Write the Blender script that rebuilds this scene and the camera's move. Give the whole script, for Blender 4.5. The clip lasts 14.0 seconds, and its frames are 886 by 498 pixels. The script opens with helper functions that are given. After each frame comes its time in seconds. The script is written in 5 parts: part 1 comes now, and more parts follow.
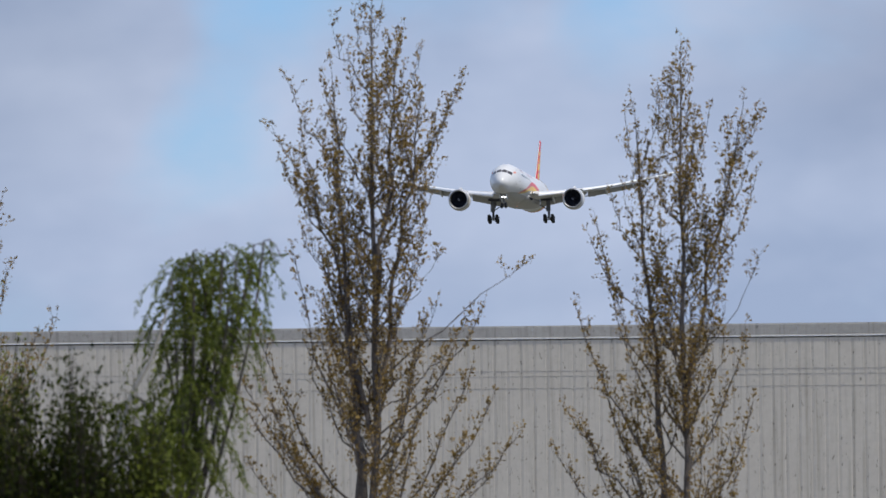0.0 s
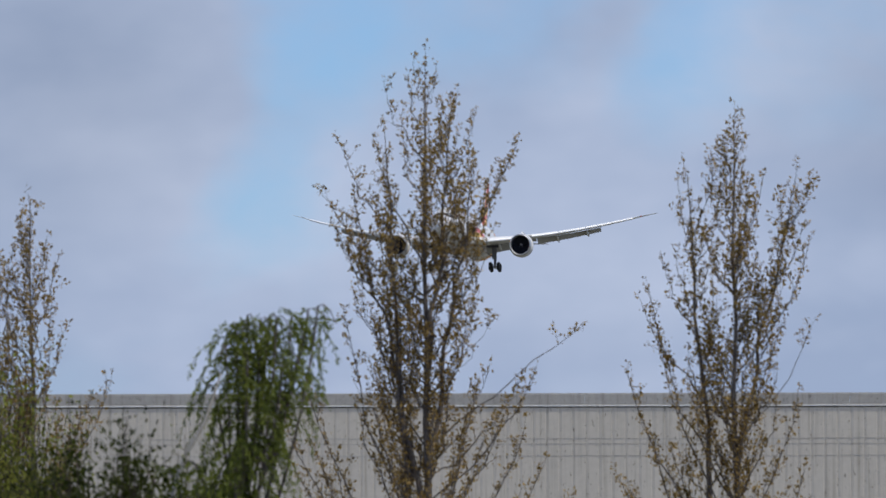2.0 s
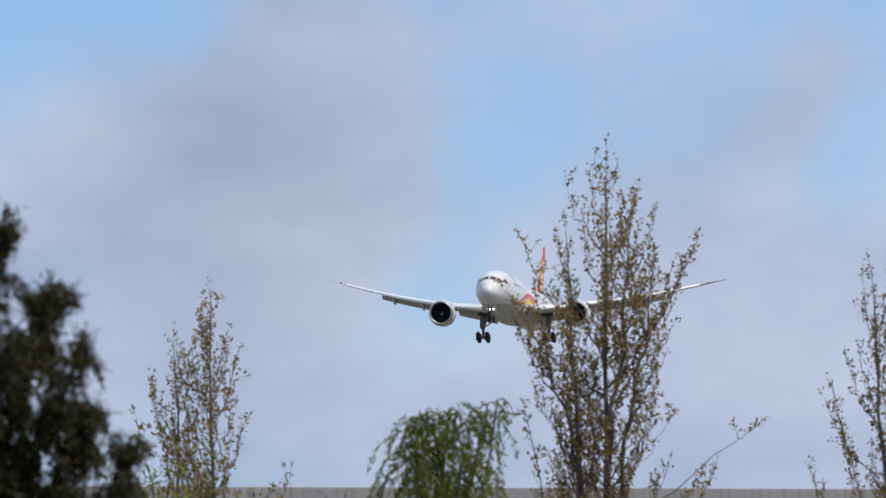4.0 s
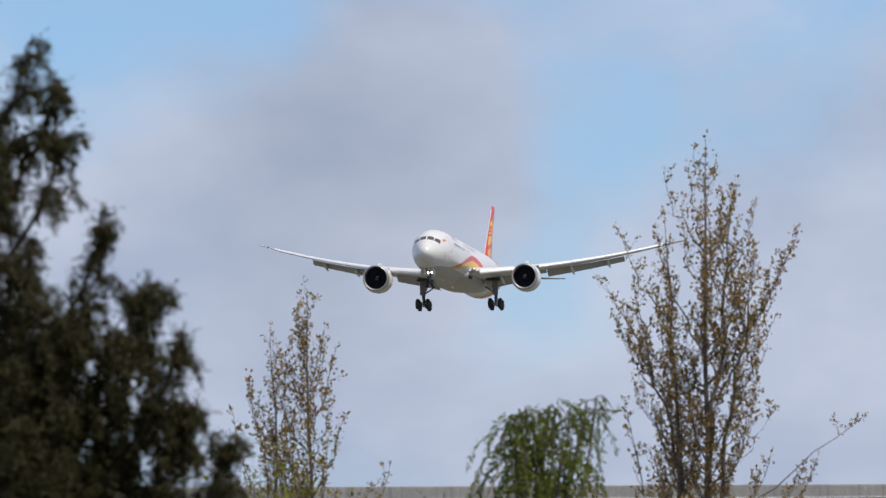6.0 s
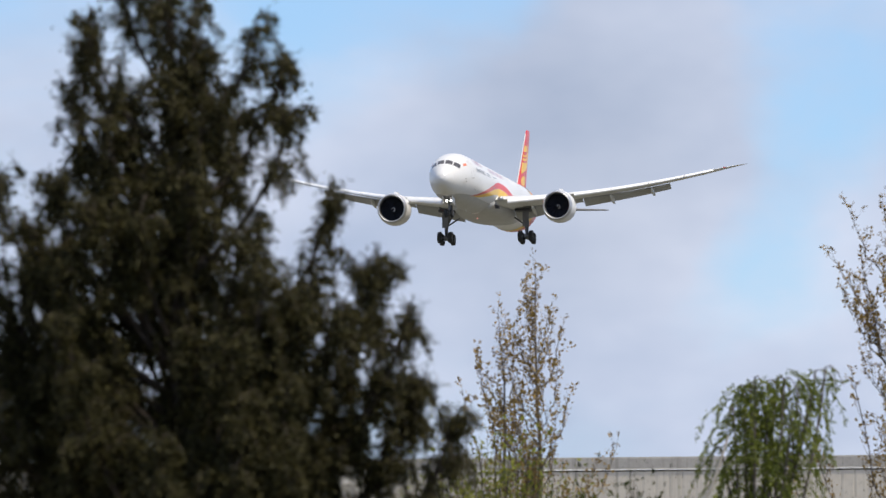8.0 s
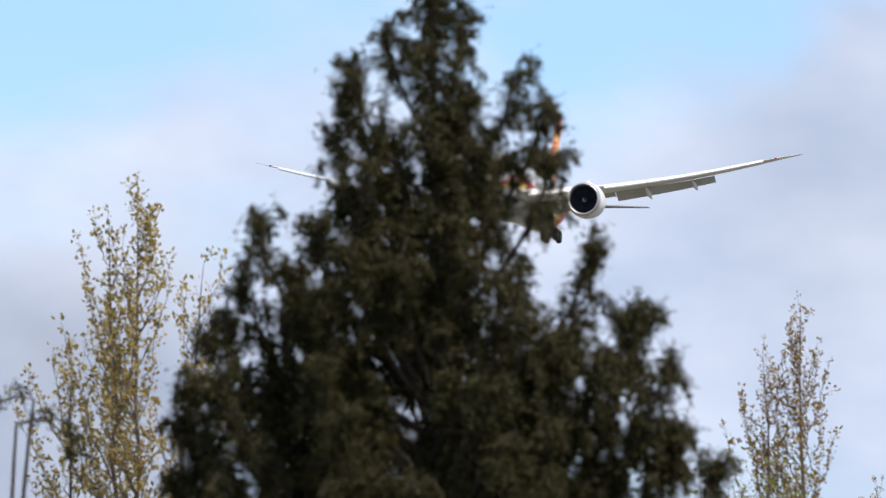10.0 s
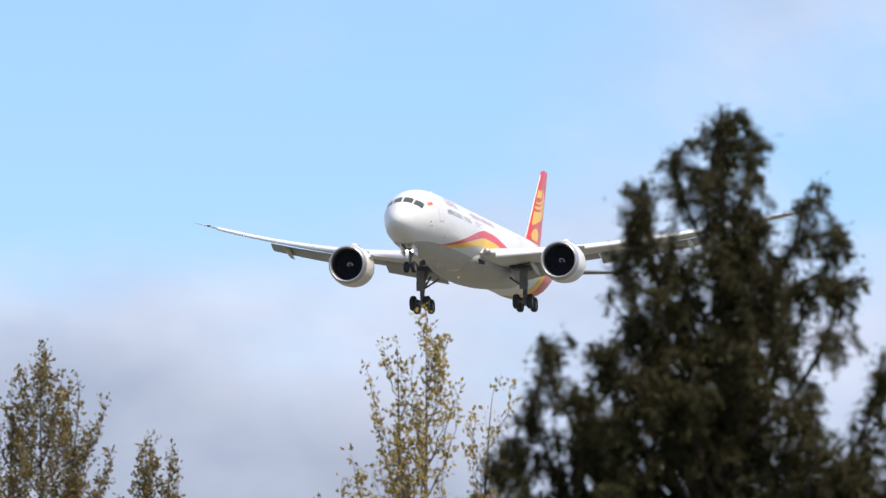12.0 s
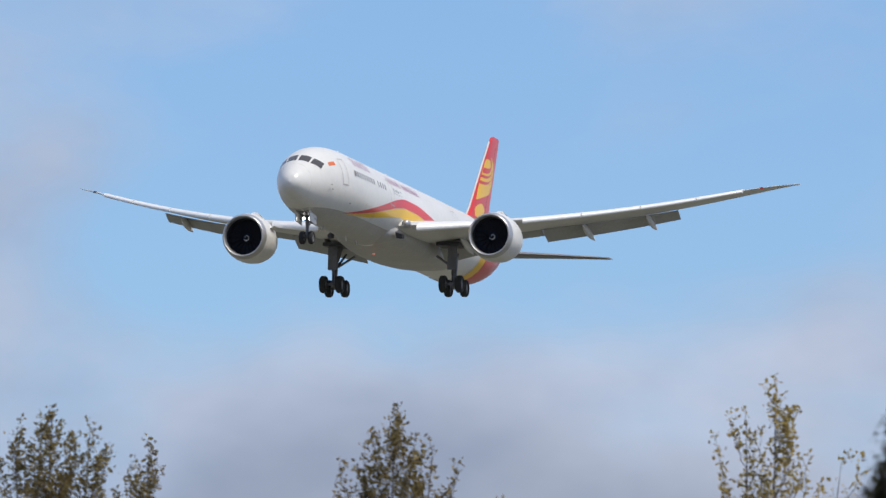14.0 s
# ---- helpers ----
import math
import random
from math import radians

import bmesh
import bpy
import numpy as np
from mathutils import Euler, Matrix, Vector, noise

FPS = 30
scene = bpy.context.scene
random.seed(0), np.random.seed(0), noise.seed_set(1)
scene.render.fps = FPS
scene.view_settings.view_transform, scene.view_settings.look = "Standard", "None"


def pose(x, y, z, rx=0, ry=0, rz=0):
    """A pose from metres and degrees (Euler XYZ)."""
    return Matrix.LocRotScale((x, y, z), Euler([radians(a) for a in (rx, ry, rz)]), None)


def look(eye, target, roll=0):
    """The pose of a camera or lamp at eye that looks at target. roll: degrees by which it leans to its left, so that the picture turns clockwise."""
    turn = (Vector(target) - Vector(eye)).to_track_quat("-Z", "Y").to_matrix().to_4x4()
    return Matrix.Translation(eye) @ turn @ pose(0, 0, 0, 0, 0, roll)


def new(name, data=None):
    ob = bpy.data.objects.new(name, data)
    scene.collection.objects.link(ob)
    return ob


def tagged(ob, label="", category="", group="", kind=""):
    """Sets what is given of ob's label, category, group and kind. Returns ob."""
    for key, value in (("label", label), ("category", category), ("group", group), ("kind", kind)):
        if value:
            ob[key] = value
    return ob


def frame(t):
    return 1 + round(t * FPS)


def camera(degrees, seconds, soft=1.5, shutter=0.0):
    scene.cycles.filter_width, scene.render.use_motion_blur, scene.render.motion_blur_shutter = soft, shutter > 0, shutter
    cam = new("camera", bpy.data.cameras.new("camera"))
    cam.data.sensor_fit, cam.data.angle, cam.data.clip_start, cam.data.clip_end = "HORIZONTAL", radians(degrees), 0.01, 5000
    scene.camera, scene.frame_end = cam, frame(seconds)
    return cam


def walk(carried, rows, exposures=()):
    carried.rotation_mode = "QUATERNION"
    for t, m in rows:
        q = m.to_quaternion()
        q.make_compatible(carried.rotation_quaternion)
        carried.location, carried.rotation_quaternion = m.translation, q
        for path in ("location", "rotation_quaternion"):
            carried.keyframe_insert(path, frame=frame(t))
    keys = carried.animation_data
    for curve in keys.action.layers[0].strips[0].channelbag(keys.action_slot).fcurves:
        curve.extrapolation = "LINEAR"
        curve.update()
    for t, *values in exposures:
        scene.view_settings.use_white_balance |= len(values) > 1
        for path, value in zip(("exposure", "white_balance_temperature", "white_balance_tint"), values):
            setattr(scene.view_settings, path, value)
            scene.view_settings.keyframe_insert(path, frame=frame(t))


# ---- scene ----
CAMERA_ROWS = (   # seconds, turn to the left, tilt up, lean, sway sideways, sway up
    (0, 0.0000, 3.7000, 0.640, -0.001, -0.000),
    (0.5, -0.0484, 3.7062, 0.572, -0.000, -0.000),
    (1, 0.0693, 3.7441, 0.184, 0.000, 0.000),
    (1.5, 0.1098, 3.7906, 0.047, 0.000, 0.000),
    (2, 0.3015, 4.0747, 0.112, -0.000, 0.000),
    (2.5, 0.5909, 4.2292, 0.006, -0.000, 0.000),
    (3, 0.8168, 4.4235, 0.057, 0.000, -0.000),
    (3.5, 1.2341, 4.5370, -0.210, 0.000, -0.000),
    (3.7, 1.3045, 4.6033, -0.307, 0.000, 0.000),
    (5.8, 1.7817, 4.6086, 0.287, -0.006, -0.006),
    (6, 1.8755, 4.6007, 0.178, -0.014, -0.016),
    (6.5, 2.1570, 4.6324, 0.404, 0.004, -0.006),
    (7, 2.3445, 4.6312, 0.262, -0.011, -0.008),
    (7.5, 2.7611, 4.4864, 0.324, -0.012, -0.007),
    (8, 3.1474, 4.4390, 0.322, -0.028, -0.006),
    (8.2, 3.2873, 4.4121, 0.185, -0.014, 0.004),
    (10.3, 4.9747, 4.8148, 0.058, 0.036, 0.018),
    (10.5, 5.1583, 4.9416, 0.493, 0.058, 0.010),
    (10.6, 5.3234, 4.9852, 0.410, 0.052, 0.010),
    (10.7, 5.4035, 5.0087, 0.327, 0.046, 0.011),
    (10.8, 5.5386, 5.0283, 0.245, 0.041, 0.011),
    (10.9, 5.5887, 5.0438, 0.162, 0.035, 0.012),
    (11, 5.6588, 5.0594, 0.079, 0.029, 0.012),
    (11.5, 6.0598, 5.1774, -0.109, 0.024, 0.003),
    (12, 6.2781, 5.3992, -0.186, -0.021, 0.004),
    (12.5, 6.6415, 5.4405, -0.356, -0.023, 0.006),
    (13, 7.0534, 5.5134, -0.473, -0.022, -0.006),
    (13.5, 7.5657, 5.6413, -0.855, -0.000, 0.000),
    (14, 8.2937, 5.7529, -1.490, -0.001, 0.000),
)


def aimed(turn, tilt, lean, dx, dz):
    """The camera's pose: a person standing with a long lens, the eye 1.6 m over the ground."""
    return pose(dx, 0, 1.6 + dz, 90 + tilt, 0, turn) @ pose(0, 0, 0, 0, 0, -lean)


cam = camera(4.988, 14.0, soft=1.35, shutter=0.2)
cam.data.dof.use_dof = True            # a long lens, focused far off
cam.data.dof.focus_distance = 480
cam.data.dof.aperture_fstop = 8.4
walk(cam, [(r[0], aimed(*r[1:])) for r in CAMERA_ROWS],
     exposures=((0, 0.0, 6200, 8), (0.5, -0.10, 6200, 8), (2, -0.08, 6200, 8), (3, 0.03, 6250, 8), (3.7, 0.06, 6350, 9), (6, 0.09, 6700, 8), (7.5, 0.11, 6750, 8),
                (8.0, 0.36, 6750, 8), (8.2, 0.42, 6750, 8), (10.3, 0.62, 6800, 8), (11.5, 0.6, 6750, 8), (12, 0.53, 6700, 8), (12.5, 0.42, 6750, 8), (13, 0.44, 6850, 8), (13.5, 0.33, 6800, 8), (14, 0.06, 6500, 7)))

# ---- light ----
SUN_DIR = Vector((0.47, -0.21, 0.857)).normalized()   # towards the sun
sun = new("sun", bpy.data.lights.new("sun", "SUN"))
sun.data.energy, sun.data.angle, sun.data.color = 3.1, radians(0.6), (1.0, 0.92, 0.80)
sun.matrix_world = look((0, 0, 60), Vector((0, 0, 60)) - SUN_DIR)

world = bpy.data.worlds.new("sky")
scene.world = world
world.use_nodes = True
wn, wl = world.node_tree.nodes, world.node_tree.links
wn.clear()


def node(nodes, kind, **values):
    n = nodes.new(kind)
    for key, value in values.items():
        n.inputs[key.replace("_", " ")].default_value = value
    return n


def ramp(nodes, stops):
    r = nodes.new("ShaderNodeValToRGB")
    e = r.color_ramp.elements
    while len(e) < len(stops):
        e.new(0.5)
    for el, (at, c) in zip(e, stops):
        el.position, el.color = at, (*c, 1) if len(c) == 3 else c
    return r


sky = wn.new("ShaderNodeTexSky")
sky.sky_type, sky.sun_disc = "NISHITA", False
sky.sun_elevation = math.asin(SUN_DIR.z)
sky.sun_rotation = math.atan2(SUN_DIR.x, SUN_DIR.y)
sky.air_density, sky.dust_density, sky.ozone_density = 1.0, 0.3, 2.0
coord = wn.new("ShaderNodeTexCoord")
stretch = wn.new("ShaderNodeMapping")
stretch.inputs["Scale"].default_value = (1.0, 1.0, 1.7)
stretch.inputs["Location"].default_value = (0.31, 0.12, 0.07)
clouds = node(wn, "ShaderNodeTexNoise", Scale=17.0, Detail=6.0, Roughness=0.56, Distortion=0.3)
cover = ramp(wn, ((0.30, (0, 0, 0)), (0.68, (1, 1, 1))))
cover.color_ramp.interpolation = "EASE"
billow = node(wn, "ShaderNodeTexNoise", Scale=33.0, Detail=4.0, Roughness=0.5)
shade = ramp(wn, ((0.32, (3.6, 4.28, 5.9)), (0.68, (5.25, 5.78, 7.3))))
tone = wn.new("ShaderNodeMix")
tone.data_type, tone.blend_type = "RGBA", "MULTIPLY"
tone.inputs["Factor"].default_value = 1.0
tone.inputs["B"].default_value = (0.775, 0.935, 1.235, 1)
mixed = wn.new("ShaderNodeMix")
mixed.data_type = "RGBA"
back = node(wn, "ShaderNodeBackground", Strength=0.10)
out = wn.new("ShaderNodeOutputWorld")
wl.new(coord.outputs["Generated"], stretch.inputs["Vector"])
wl.new(stretch.outputs["Vector"], clouds.inputs["Vector"])
wl.new(stretch.outputs["Vector"], billow.inputs["Vector"])
# the cloud thickens towards the horizon
height_of = wn.new("ShaderNodeSeparateXYZ")
bank = wn.new("ShaderNodeMapRange")
for key, value in (("From Min", 0.070), ("From Max", 0.100), ("To Min", 0.17), ("To Max", 0.01)):
    bank.inputs[key].default_value = value
total = wn.new("ShaderNodeMath")
wl.new(coord.outputs["Generated"], height_of.inputs["Vector"])
wl.new(height_of.outputs["Z"], bank.inputs["Value"])
wl.new(clouds.outputs["Fac"], total.inputs[0])
wl.new(bank.outputs["Result"], total.inputs[1])
# ragged openings in the cloud: turn to the left and height in degrees, size in degrees, depth
warp = node(wn, "ShaderNodeTexNoise", Scale=26.0, Detail=4.0, Roughness=0.55)
shift = wn.new("ShaderNodeVectorMath")
shift.operation = "MULTIPLY_ADD"
shift.inputs[1].default_value = (0.022, 0.022, 0.014)
wl.new(coord.outputs["Generated"], warp.inputs["Vector"])
wl.new(warp.outputs["Color"], shift.inputs[0])
wl.new(coord.outputs["Generated"], shift.inputs[2])
last = total.outputs["Value"]
for turn, rise, size, depth in (
        (1.28, 4.75, 0.55, 0.24), (1.40, 4.25, 0.50, 0.24), (1.00, 5.20, 0.50, 0.22), (0.60, 5.45, 0.40, 0.16), (-1.10, 4.95, 0.50, 0.24), (1.25, 5.15, 0.35, 0.10),
        (3.00, 5.85, 0.75, 0.26), (3.90, 5.70, 0.80, 0.26), (7.20, 6.0, 1.3, 0.20), (8.6, 6.3, 1.7, 0.22), (9.6, 5.75, 0.9, 0.24), (8.5, 5.6, 0.6, 0.16), (9.3, 4.45, 0.8, -0.24), (7.9, 4.3, 0.8, -0.26), (6.2, 6.4, 0.8, 0.12),
        (2.26, 5.15, 0.75, -0.24), (3.35, 5.10, 0.70, -0.20), (2.00, 5.80, 0.55, -0.22), (-0.65, 5.50, 0.45, -0.16), (1.95, 4.55, 0.45, -0.14), (-0.2, 4.5, 0.7, -0.12), (2.4, 4.0, 0.9, -0.16),
        (4.6, 4.6, 1.0, -0.16), (6.6, 4.2, 0.9, -0.16), (7.1, 7.1, 0.6, -0.14), (9.4, 7.1, 0.6, -0.10), (6.1, 5.35, 0.40, -0.14), (10.2, 3.0, 1.35, -0.22), (8.9, 4.5, 0.7, -0.20), (7.4, 3.3, 1.1, -0.12)):
    gap = wn.new("ShaderNodeVectorMath")
    gap.operation = "DISTANCE"
    tl, tu = radians(turn), radians(rise)
    gap.inputs[1].default_value = (-math.sin(tl) * math.cos(tu) + 0.011, math.cos(tl) * math.cos(tu) + 0.011, math.sin(tu) + 0.007)
    fall = wn.new("ShaderNodeMapRange")
    fall.interpolation_type = "SMOOTHSTEP"
    for key, value in (("From Min", 0.0), ("From Max", radians(size) * 1.35), ("To Min", -0.72 * depth), ("To Max", 0.0)):
        fall.inputs[key].default_value = value
    add = wn.new("ShaderNodeMath")
    wl.new(shift.outputs["Vector"], gap.inputs[0])
    wl.new(gap.outputs["Value"], fall.inputs["Value"])
    wl.new(last, add.inputs[0])
    wl.new(fall.outputs["Result"], add.inputs[1])
    last = add.outputs["Value"]
wl.new(last, cover.inputs["Fac"])
wl.new(billow.outputs["Fac"], shade.inputs["Fac"])
wl.new(sky.outputs["Color"], tone.inputs["A"])
wl.new(cover.outputs["Color"], mixed.inputs["Factor"])
wl.new(tone.outputs["Result"], mixed.inputs["A"])
# banks of greyer cloud: turn, height, inner and outer reach in degrees, tone
cloud_tone = shade.outputs["Color"]
for turn, rise, inner, outer, grey in ((8.0, 2.2, 2.3, 3.0, (0.78, 0.775, 0.775)), (6.1, 4.3, 0.2, 1.2, (0.85, 0.85, 0.855)), (2.45, 5.0, 0.1, 1.6, (0.83, 0.84, 0.85)), (-2.5, 5.1, 0.2, 1.3, (0.80, 0.81, 0.83)), (-0.7, 5.6, 0.1, 0.8, (0.86, 0.87, 0.89))):
    tl, tu = radians(turn), radians(rise)
    away = wn.new("ShaderNodeVectorMath")
    away.operation = "DISTANCE"
    away.inputs[1].default_value = (-math.sin(tl) * math.cos(tu) + 0.011, math.cos(tl) * math.cos(tu) + 0.011, math.sin(tu) + 0.007)
    near = wn.new("ShaderNodeMapRange")
    near.interpolation_type = "SMOOTHSTEP"
    near.inputs["From Min"].default_value, near.inputs["From Max"].default_value = radians(inner), radians(outer)
    greyer = ramp(wn, ((0.0, grey), (1.0, (1, 1, 1))))
    dull = wn.new("ShaderNodeMix")
    dull.data_type, dull.blend_type = "RGBA", "MULTIPLY"
    dull.inputs["Factor"].default_value = 1.0
    wl.new(shift.outputs["Vector"], away.inputs[0])
    wl.new(away.outputs["Value"], near.inputs["Value"])
    wl.new(near.outputs["Result"], greyer.inputs["Fac"])
    wl.new(cloud_tone, dull.inputs["A"])
    wl.new(greyer.outputs["Color"], dull.inputs["B"])
    cloud_tone = dull.outputs["Result"]
wl.new(cloud_tone, mixed.inputs["B"])
wl.new(mixed.outputs["Result"], back.inputs["Color"])
wl.new(back.outputs["Background"], out.inputs["Surface"])


# ---- materials ----
def material(name, low, high, rough=0.6, metal=0.0, scale=1.0, fine=12.0, bump=0.0, island=0.0, specular=0.5, fine_mix=0.5):
    """Two scales of noise between two colours; island: how far loose pieces differ from one another."""
    m = bpy.data.materials.new(name)
    m.use_nodes = True
    ns, ln = m.node_tree.nodes, m.node_tree.links
    b = ns["Principled BSDF"]
    b.inputs["Roughness"].default_value, b.inputs["Metallic"].default_value = rough, metal
    b.inputs["Specular IOR Level"].default_value = specular
    tc = ns.new("ShaderNodeTexCoord")
    n1 = node(ns, "ShaderNodeTexNoise", Scale=scale, Detail=4.0, Roughness=0.6)
    n2 = node(ns, "ShaderNodeTexNoise", Scale=scale * fine, Detail=3.0, Roughness=0.6)
    for n in (n1, n2):
        ln.new(tc.outputs["Object"], n.inputs["Vector"])
    mx = ns.new("ShaderNodeMix")
    mx.inputs["Factor"].default_value = fine_mix
    ln.new(n1.outputs["Fac"], mx.inputs["A"])
    ln.new(n2.outputs["Fac"], mx.inputs["B"])
    value = mx.outputs["Result"]
    if island:
        g = ns.new("ShaderNodeNewGeometry")
        mi = ns.new("ShaderNodeMix")
        mi.inputs["Factor"].default_value = island
        ln.new(value, mi.inputs["A"])
        ln.new(g.outputs["Random Per Island"], mi.inputs["B"])
        value = mi.outputs["Result"]
    r = ramp(ns, ((0.3 if not island else 0.15, low), (0.7 if not island else 0.85, high)))
    ln.new(value, r.inputs["Fac"])
    ln.new(r.outputs["Color"], b.inputs["Base Color"])
    if bump:
        bp = node(ns, "ShaderNodeBump", Strength=bump, Distance=0.02)
        ln.new(n2.outputs["Fac"], bp.inputs["Height"])
        ln.new(bp.outputs["Normal"], b.inputs["Normal"])
    return m


def leafy(name, low, high, through_light=0.5):
    m = material(name, low, high, rough=0.6, scale=0.6, fine=6.0, island=0.6, specular=0.18)
    ns, ln = m.node_tree.nodes, m.node_tree.links
    b = ns["Principled BSDF"]
    tr = ns.new("ShaderNodeBsdfTranslucent")
    ms = ns.new("ShaderNodeMixShader")
    ms.inputs["Fac"].default_value = through_light
    colour = b.inputs["Base Color"].links[0].from_socket
    ln.new(colour, tr.inputs["Color"])
    ln.new(b.outputs["BSDF"], ms.inputs[1])
    ln.new(tr.outputs["BSDF"], ms.inputs[2])
    ln.new(ms.outputs["Shader"], ns["Material Output"].inputs["Surface"])
    return m


def lit(name, colour, strength):
    m = bpy.data.materials.new(name)
    m.use_nodes = True
    b = m.node_tree.nodes["Principled BSDF"]
    b.inputs["Emission Color"].default_value = (*colour, 1)
    b.inputs["Emission Strength"].default_value = strength
    return m


WHITE = material("white_aircraft_paint", (0.70, 0.685, 0.66), (0.79, 0.775, 0.75), rough=0.28, scale=0.25, fine=9.0)
# belly grey, its tone deepened to stand in for shade under the body
BELLY = material("shaded_grey_belly_paint", (0.38, 0.375, 0.365), (0.52, 0.515, 0.505), rough=0.4, scale=0.4, fine=7.0)
WING = material("grey_wing_paint", (0.58, 0.58, 0.57), (0.70, 0.70, 0.69), rough=0.38, scale=0.5, fine=8.0)
FLAP = material("flap_grey_paint", (0.32, 0.32, 0.315), (0.44, 0.44, 0.435), rough=0.45, scale=0.7, fine=8.0)
# darker than the tailplane's own grey: underside shade put into the colour
TAIL = material("shade_dark_tailplane_grey", (0.15, 0.15, 0.155), (0.23, 0.23, 0.235), rough=0.45, scale=0.6, fine=8.0)
PORTHOLE = material("grey_cabin_glass", (0.20, 0.195, 0.19), (0.31, 0.30, 0.295), rough=0.2, scale=0.8)
SLAT = material("pale_leading_edge", (0.76, 0.76, 0.76), (0.86, 0.86, 0.86), rough=0.3, scale=0.6, fine=8.0)
RED = material("red_livery_paint", (0.62, 0.03, 0.035), (0.72, 0.05, 0.04), rough=0.3, scale=0.4)
FLAG = material("orange_red_flag_paint", (0.70, 0.13, 0.03), (0.80, 0.20, 0.05), rough=0.35, scale=2.0)
YELLOW = material("yellow_livery_paint", (0.84, 0.48, 0.015), (0.92, 0.58, 0.025), rough=0.3, scale=0.4)
PURPLE = material("faded_purple_lettering", (0.50, 0.32, 0.44), (0.60, 0.42, 0.53), rough=0.4, scale=1.0)
GLASS = material("dark_cockpit_glass", (0.06, 0.055, 0.055), (0.11, 0.10, 0.10), rough=0.15, scale=0.8)
LINE = material("panel_line_grey", (0.38, 0.36, 0.335), (0.50, 0.48, 0.45), rough=0.5, scale=1.0)
BARE = material("bare_metal", (0.46, 0.46, 0.47), (0.60, 0.60, 0.61), rough=0.42, metal=0.75, scale=0.8)
NACELLE = material("nacelle_grey_paint", (0.66, 0.65, 0.64), (0.80, 0.79, 0.77), rough=0.35, scale=0.5, fine=8.0)
DARK = material("dark_duct", (0.028, 0.029, 0.036), (0.05, 0.051, 0.062), rough=0.5, scale=1.0)
BLADE = material("dark_fan_blade", (0.026, 0.028, 0.038), (0.036, 0.038, 0.05), rough=0.8, scale=1.0, specular=0.15)
STEEL = material("gear_leg_grey", (0.10, 0.10, 0.11), (0.22, 0.22, 0.23), rough=0.5, metal=0.2, scale=2.0)
RUBBER = material("black_tyre_rubber", (0.016, 0.016, 0.017), (0.035, 0.034, 0.033), rough=0.8, scale=2.0)
LAMP = lit("landing_lamp", (1.0, 0.98, 0.95), 6.0)
BEACON = lit("red_beacon", (1.0, 0.10, 0.03), 0.38)
BARK = material("grey_brown_bark", (0.085, 0.068, 0.056), (0.20, 0.165, 0.135), rough=0.9, scale=2.0, fine=9.0, bump=0.4)
PALE_BARK = material("pale_willow_bark", (0.30, 0.27, 0.22), (0.48, 0.44, 0.37), rough=0.85, scale=2.0, fine=8.0, bump=0.3)
DARK_BARK = material("dark_conifer_bark", (0.03, 0.022, 0.016), (0.075, 0.055, 0.04), rough=0.9, scale=2.0, bump=0.4)
BRONZE = leafy("bronze_young_leaves", (0.14, 0.090, 0.036), (0.46, 0.315, 0.105))
OLIVE = leafy("yellow_green_young_leaves", (0.21, 0.15, 0.055), (0.60, 0.46, 0.15), 0.55)
RUSSET = leafy("olive_brown_young_leaves", (0.12, 0.088, 0.042), (0.37, 0.29, 0.12), 0.5)
WILLOW = leafy("fresh_willow_leaves", (0.08, 0.098, 0.018), (0.25, 0.285, 0.058))
HEDGE = leafy("dark_hedge_leaves", (0.014, 0.020, 0.002), (0.075, 0.090, 0.010), 0.3)
THICKET = leafy("mid_green_shrub_leaves", (0.042, 0.054, 0.006), (0.18, 0.205, 0.028), 0.35)
SPRING = leafy("fresh_yellow_green_leaves", (0.10, 0.11, 0.02), (0.34, 0.35, 0.06), 0.45)
CYPRESS = leafy("dark_cypress_foliage", (0.007, 0.009, 0.004), (0.100, 0.087, 0.030), 0.3)
CLADDING = material("pale_grey_cladding", (0.435, 0.395, 0.335), (0.515, 0.475, 0.405), rough=0.6, scale=0.35, fine=20.0)
FLASHING = material("weathered_flashing", (0.29, 0.275, 0.25), (0.40, 0.38, 0.345), rough=0.65, scale=0.8, fine=14.0)
CABLE = material("dull_cable", (0.25, 0.24, 0.225), (0.33, 0.32, 0.30), rough=0.7, scale=1.0)
GRASS = material("dry_pale_grass", (0.09, 0.085, 0.06), (0.16, 0.15, 0.11), rough=0.95, scale=0.05, fine=40.0, bump=0.3)
# bright tone chosen to throw sunlight back at the warehouse wall
BOUNCE_PALE = material("pale_bounce_yard", (0.40, 0.38, 0.35), (0.52, 0.50, 0.46), rough=0.9, scale=0.2, fine=25.0)


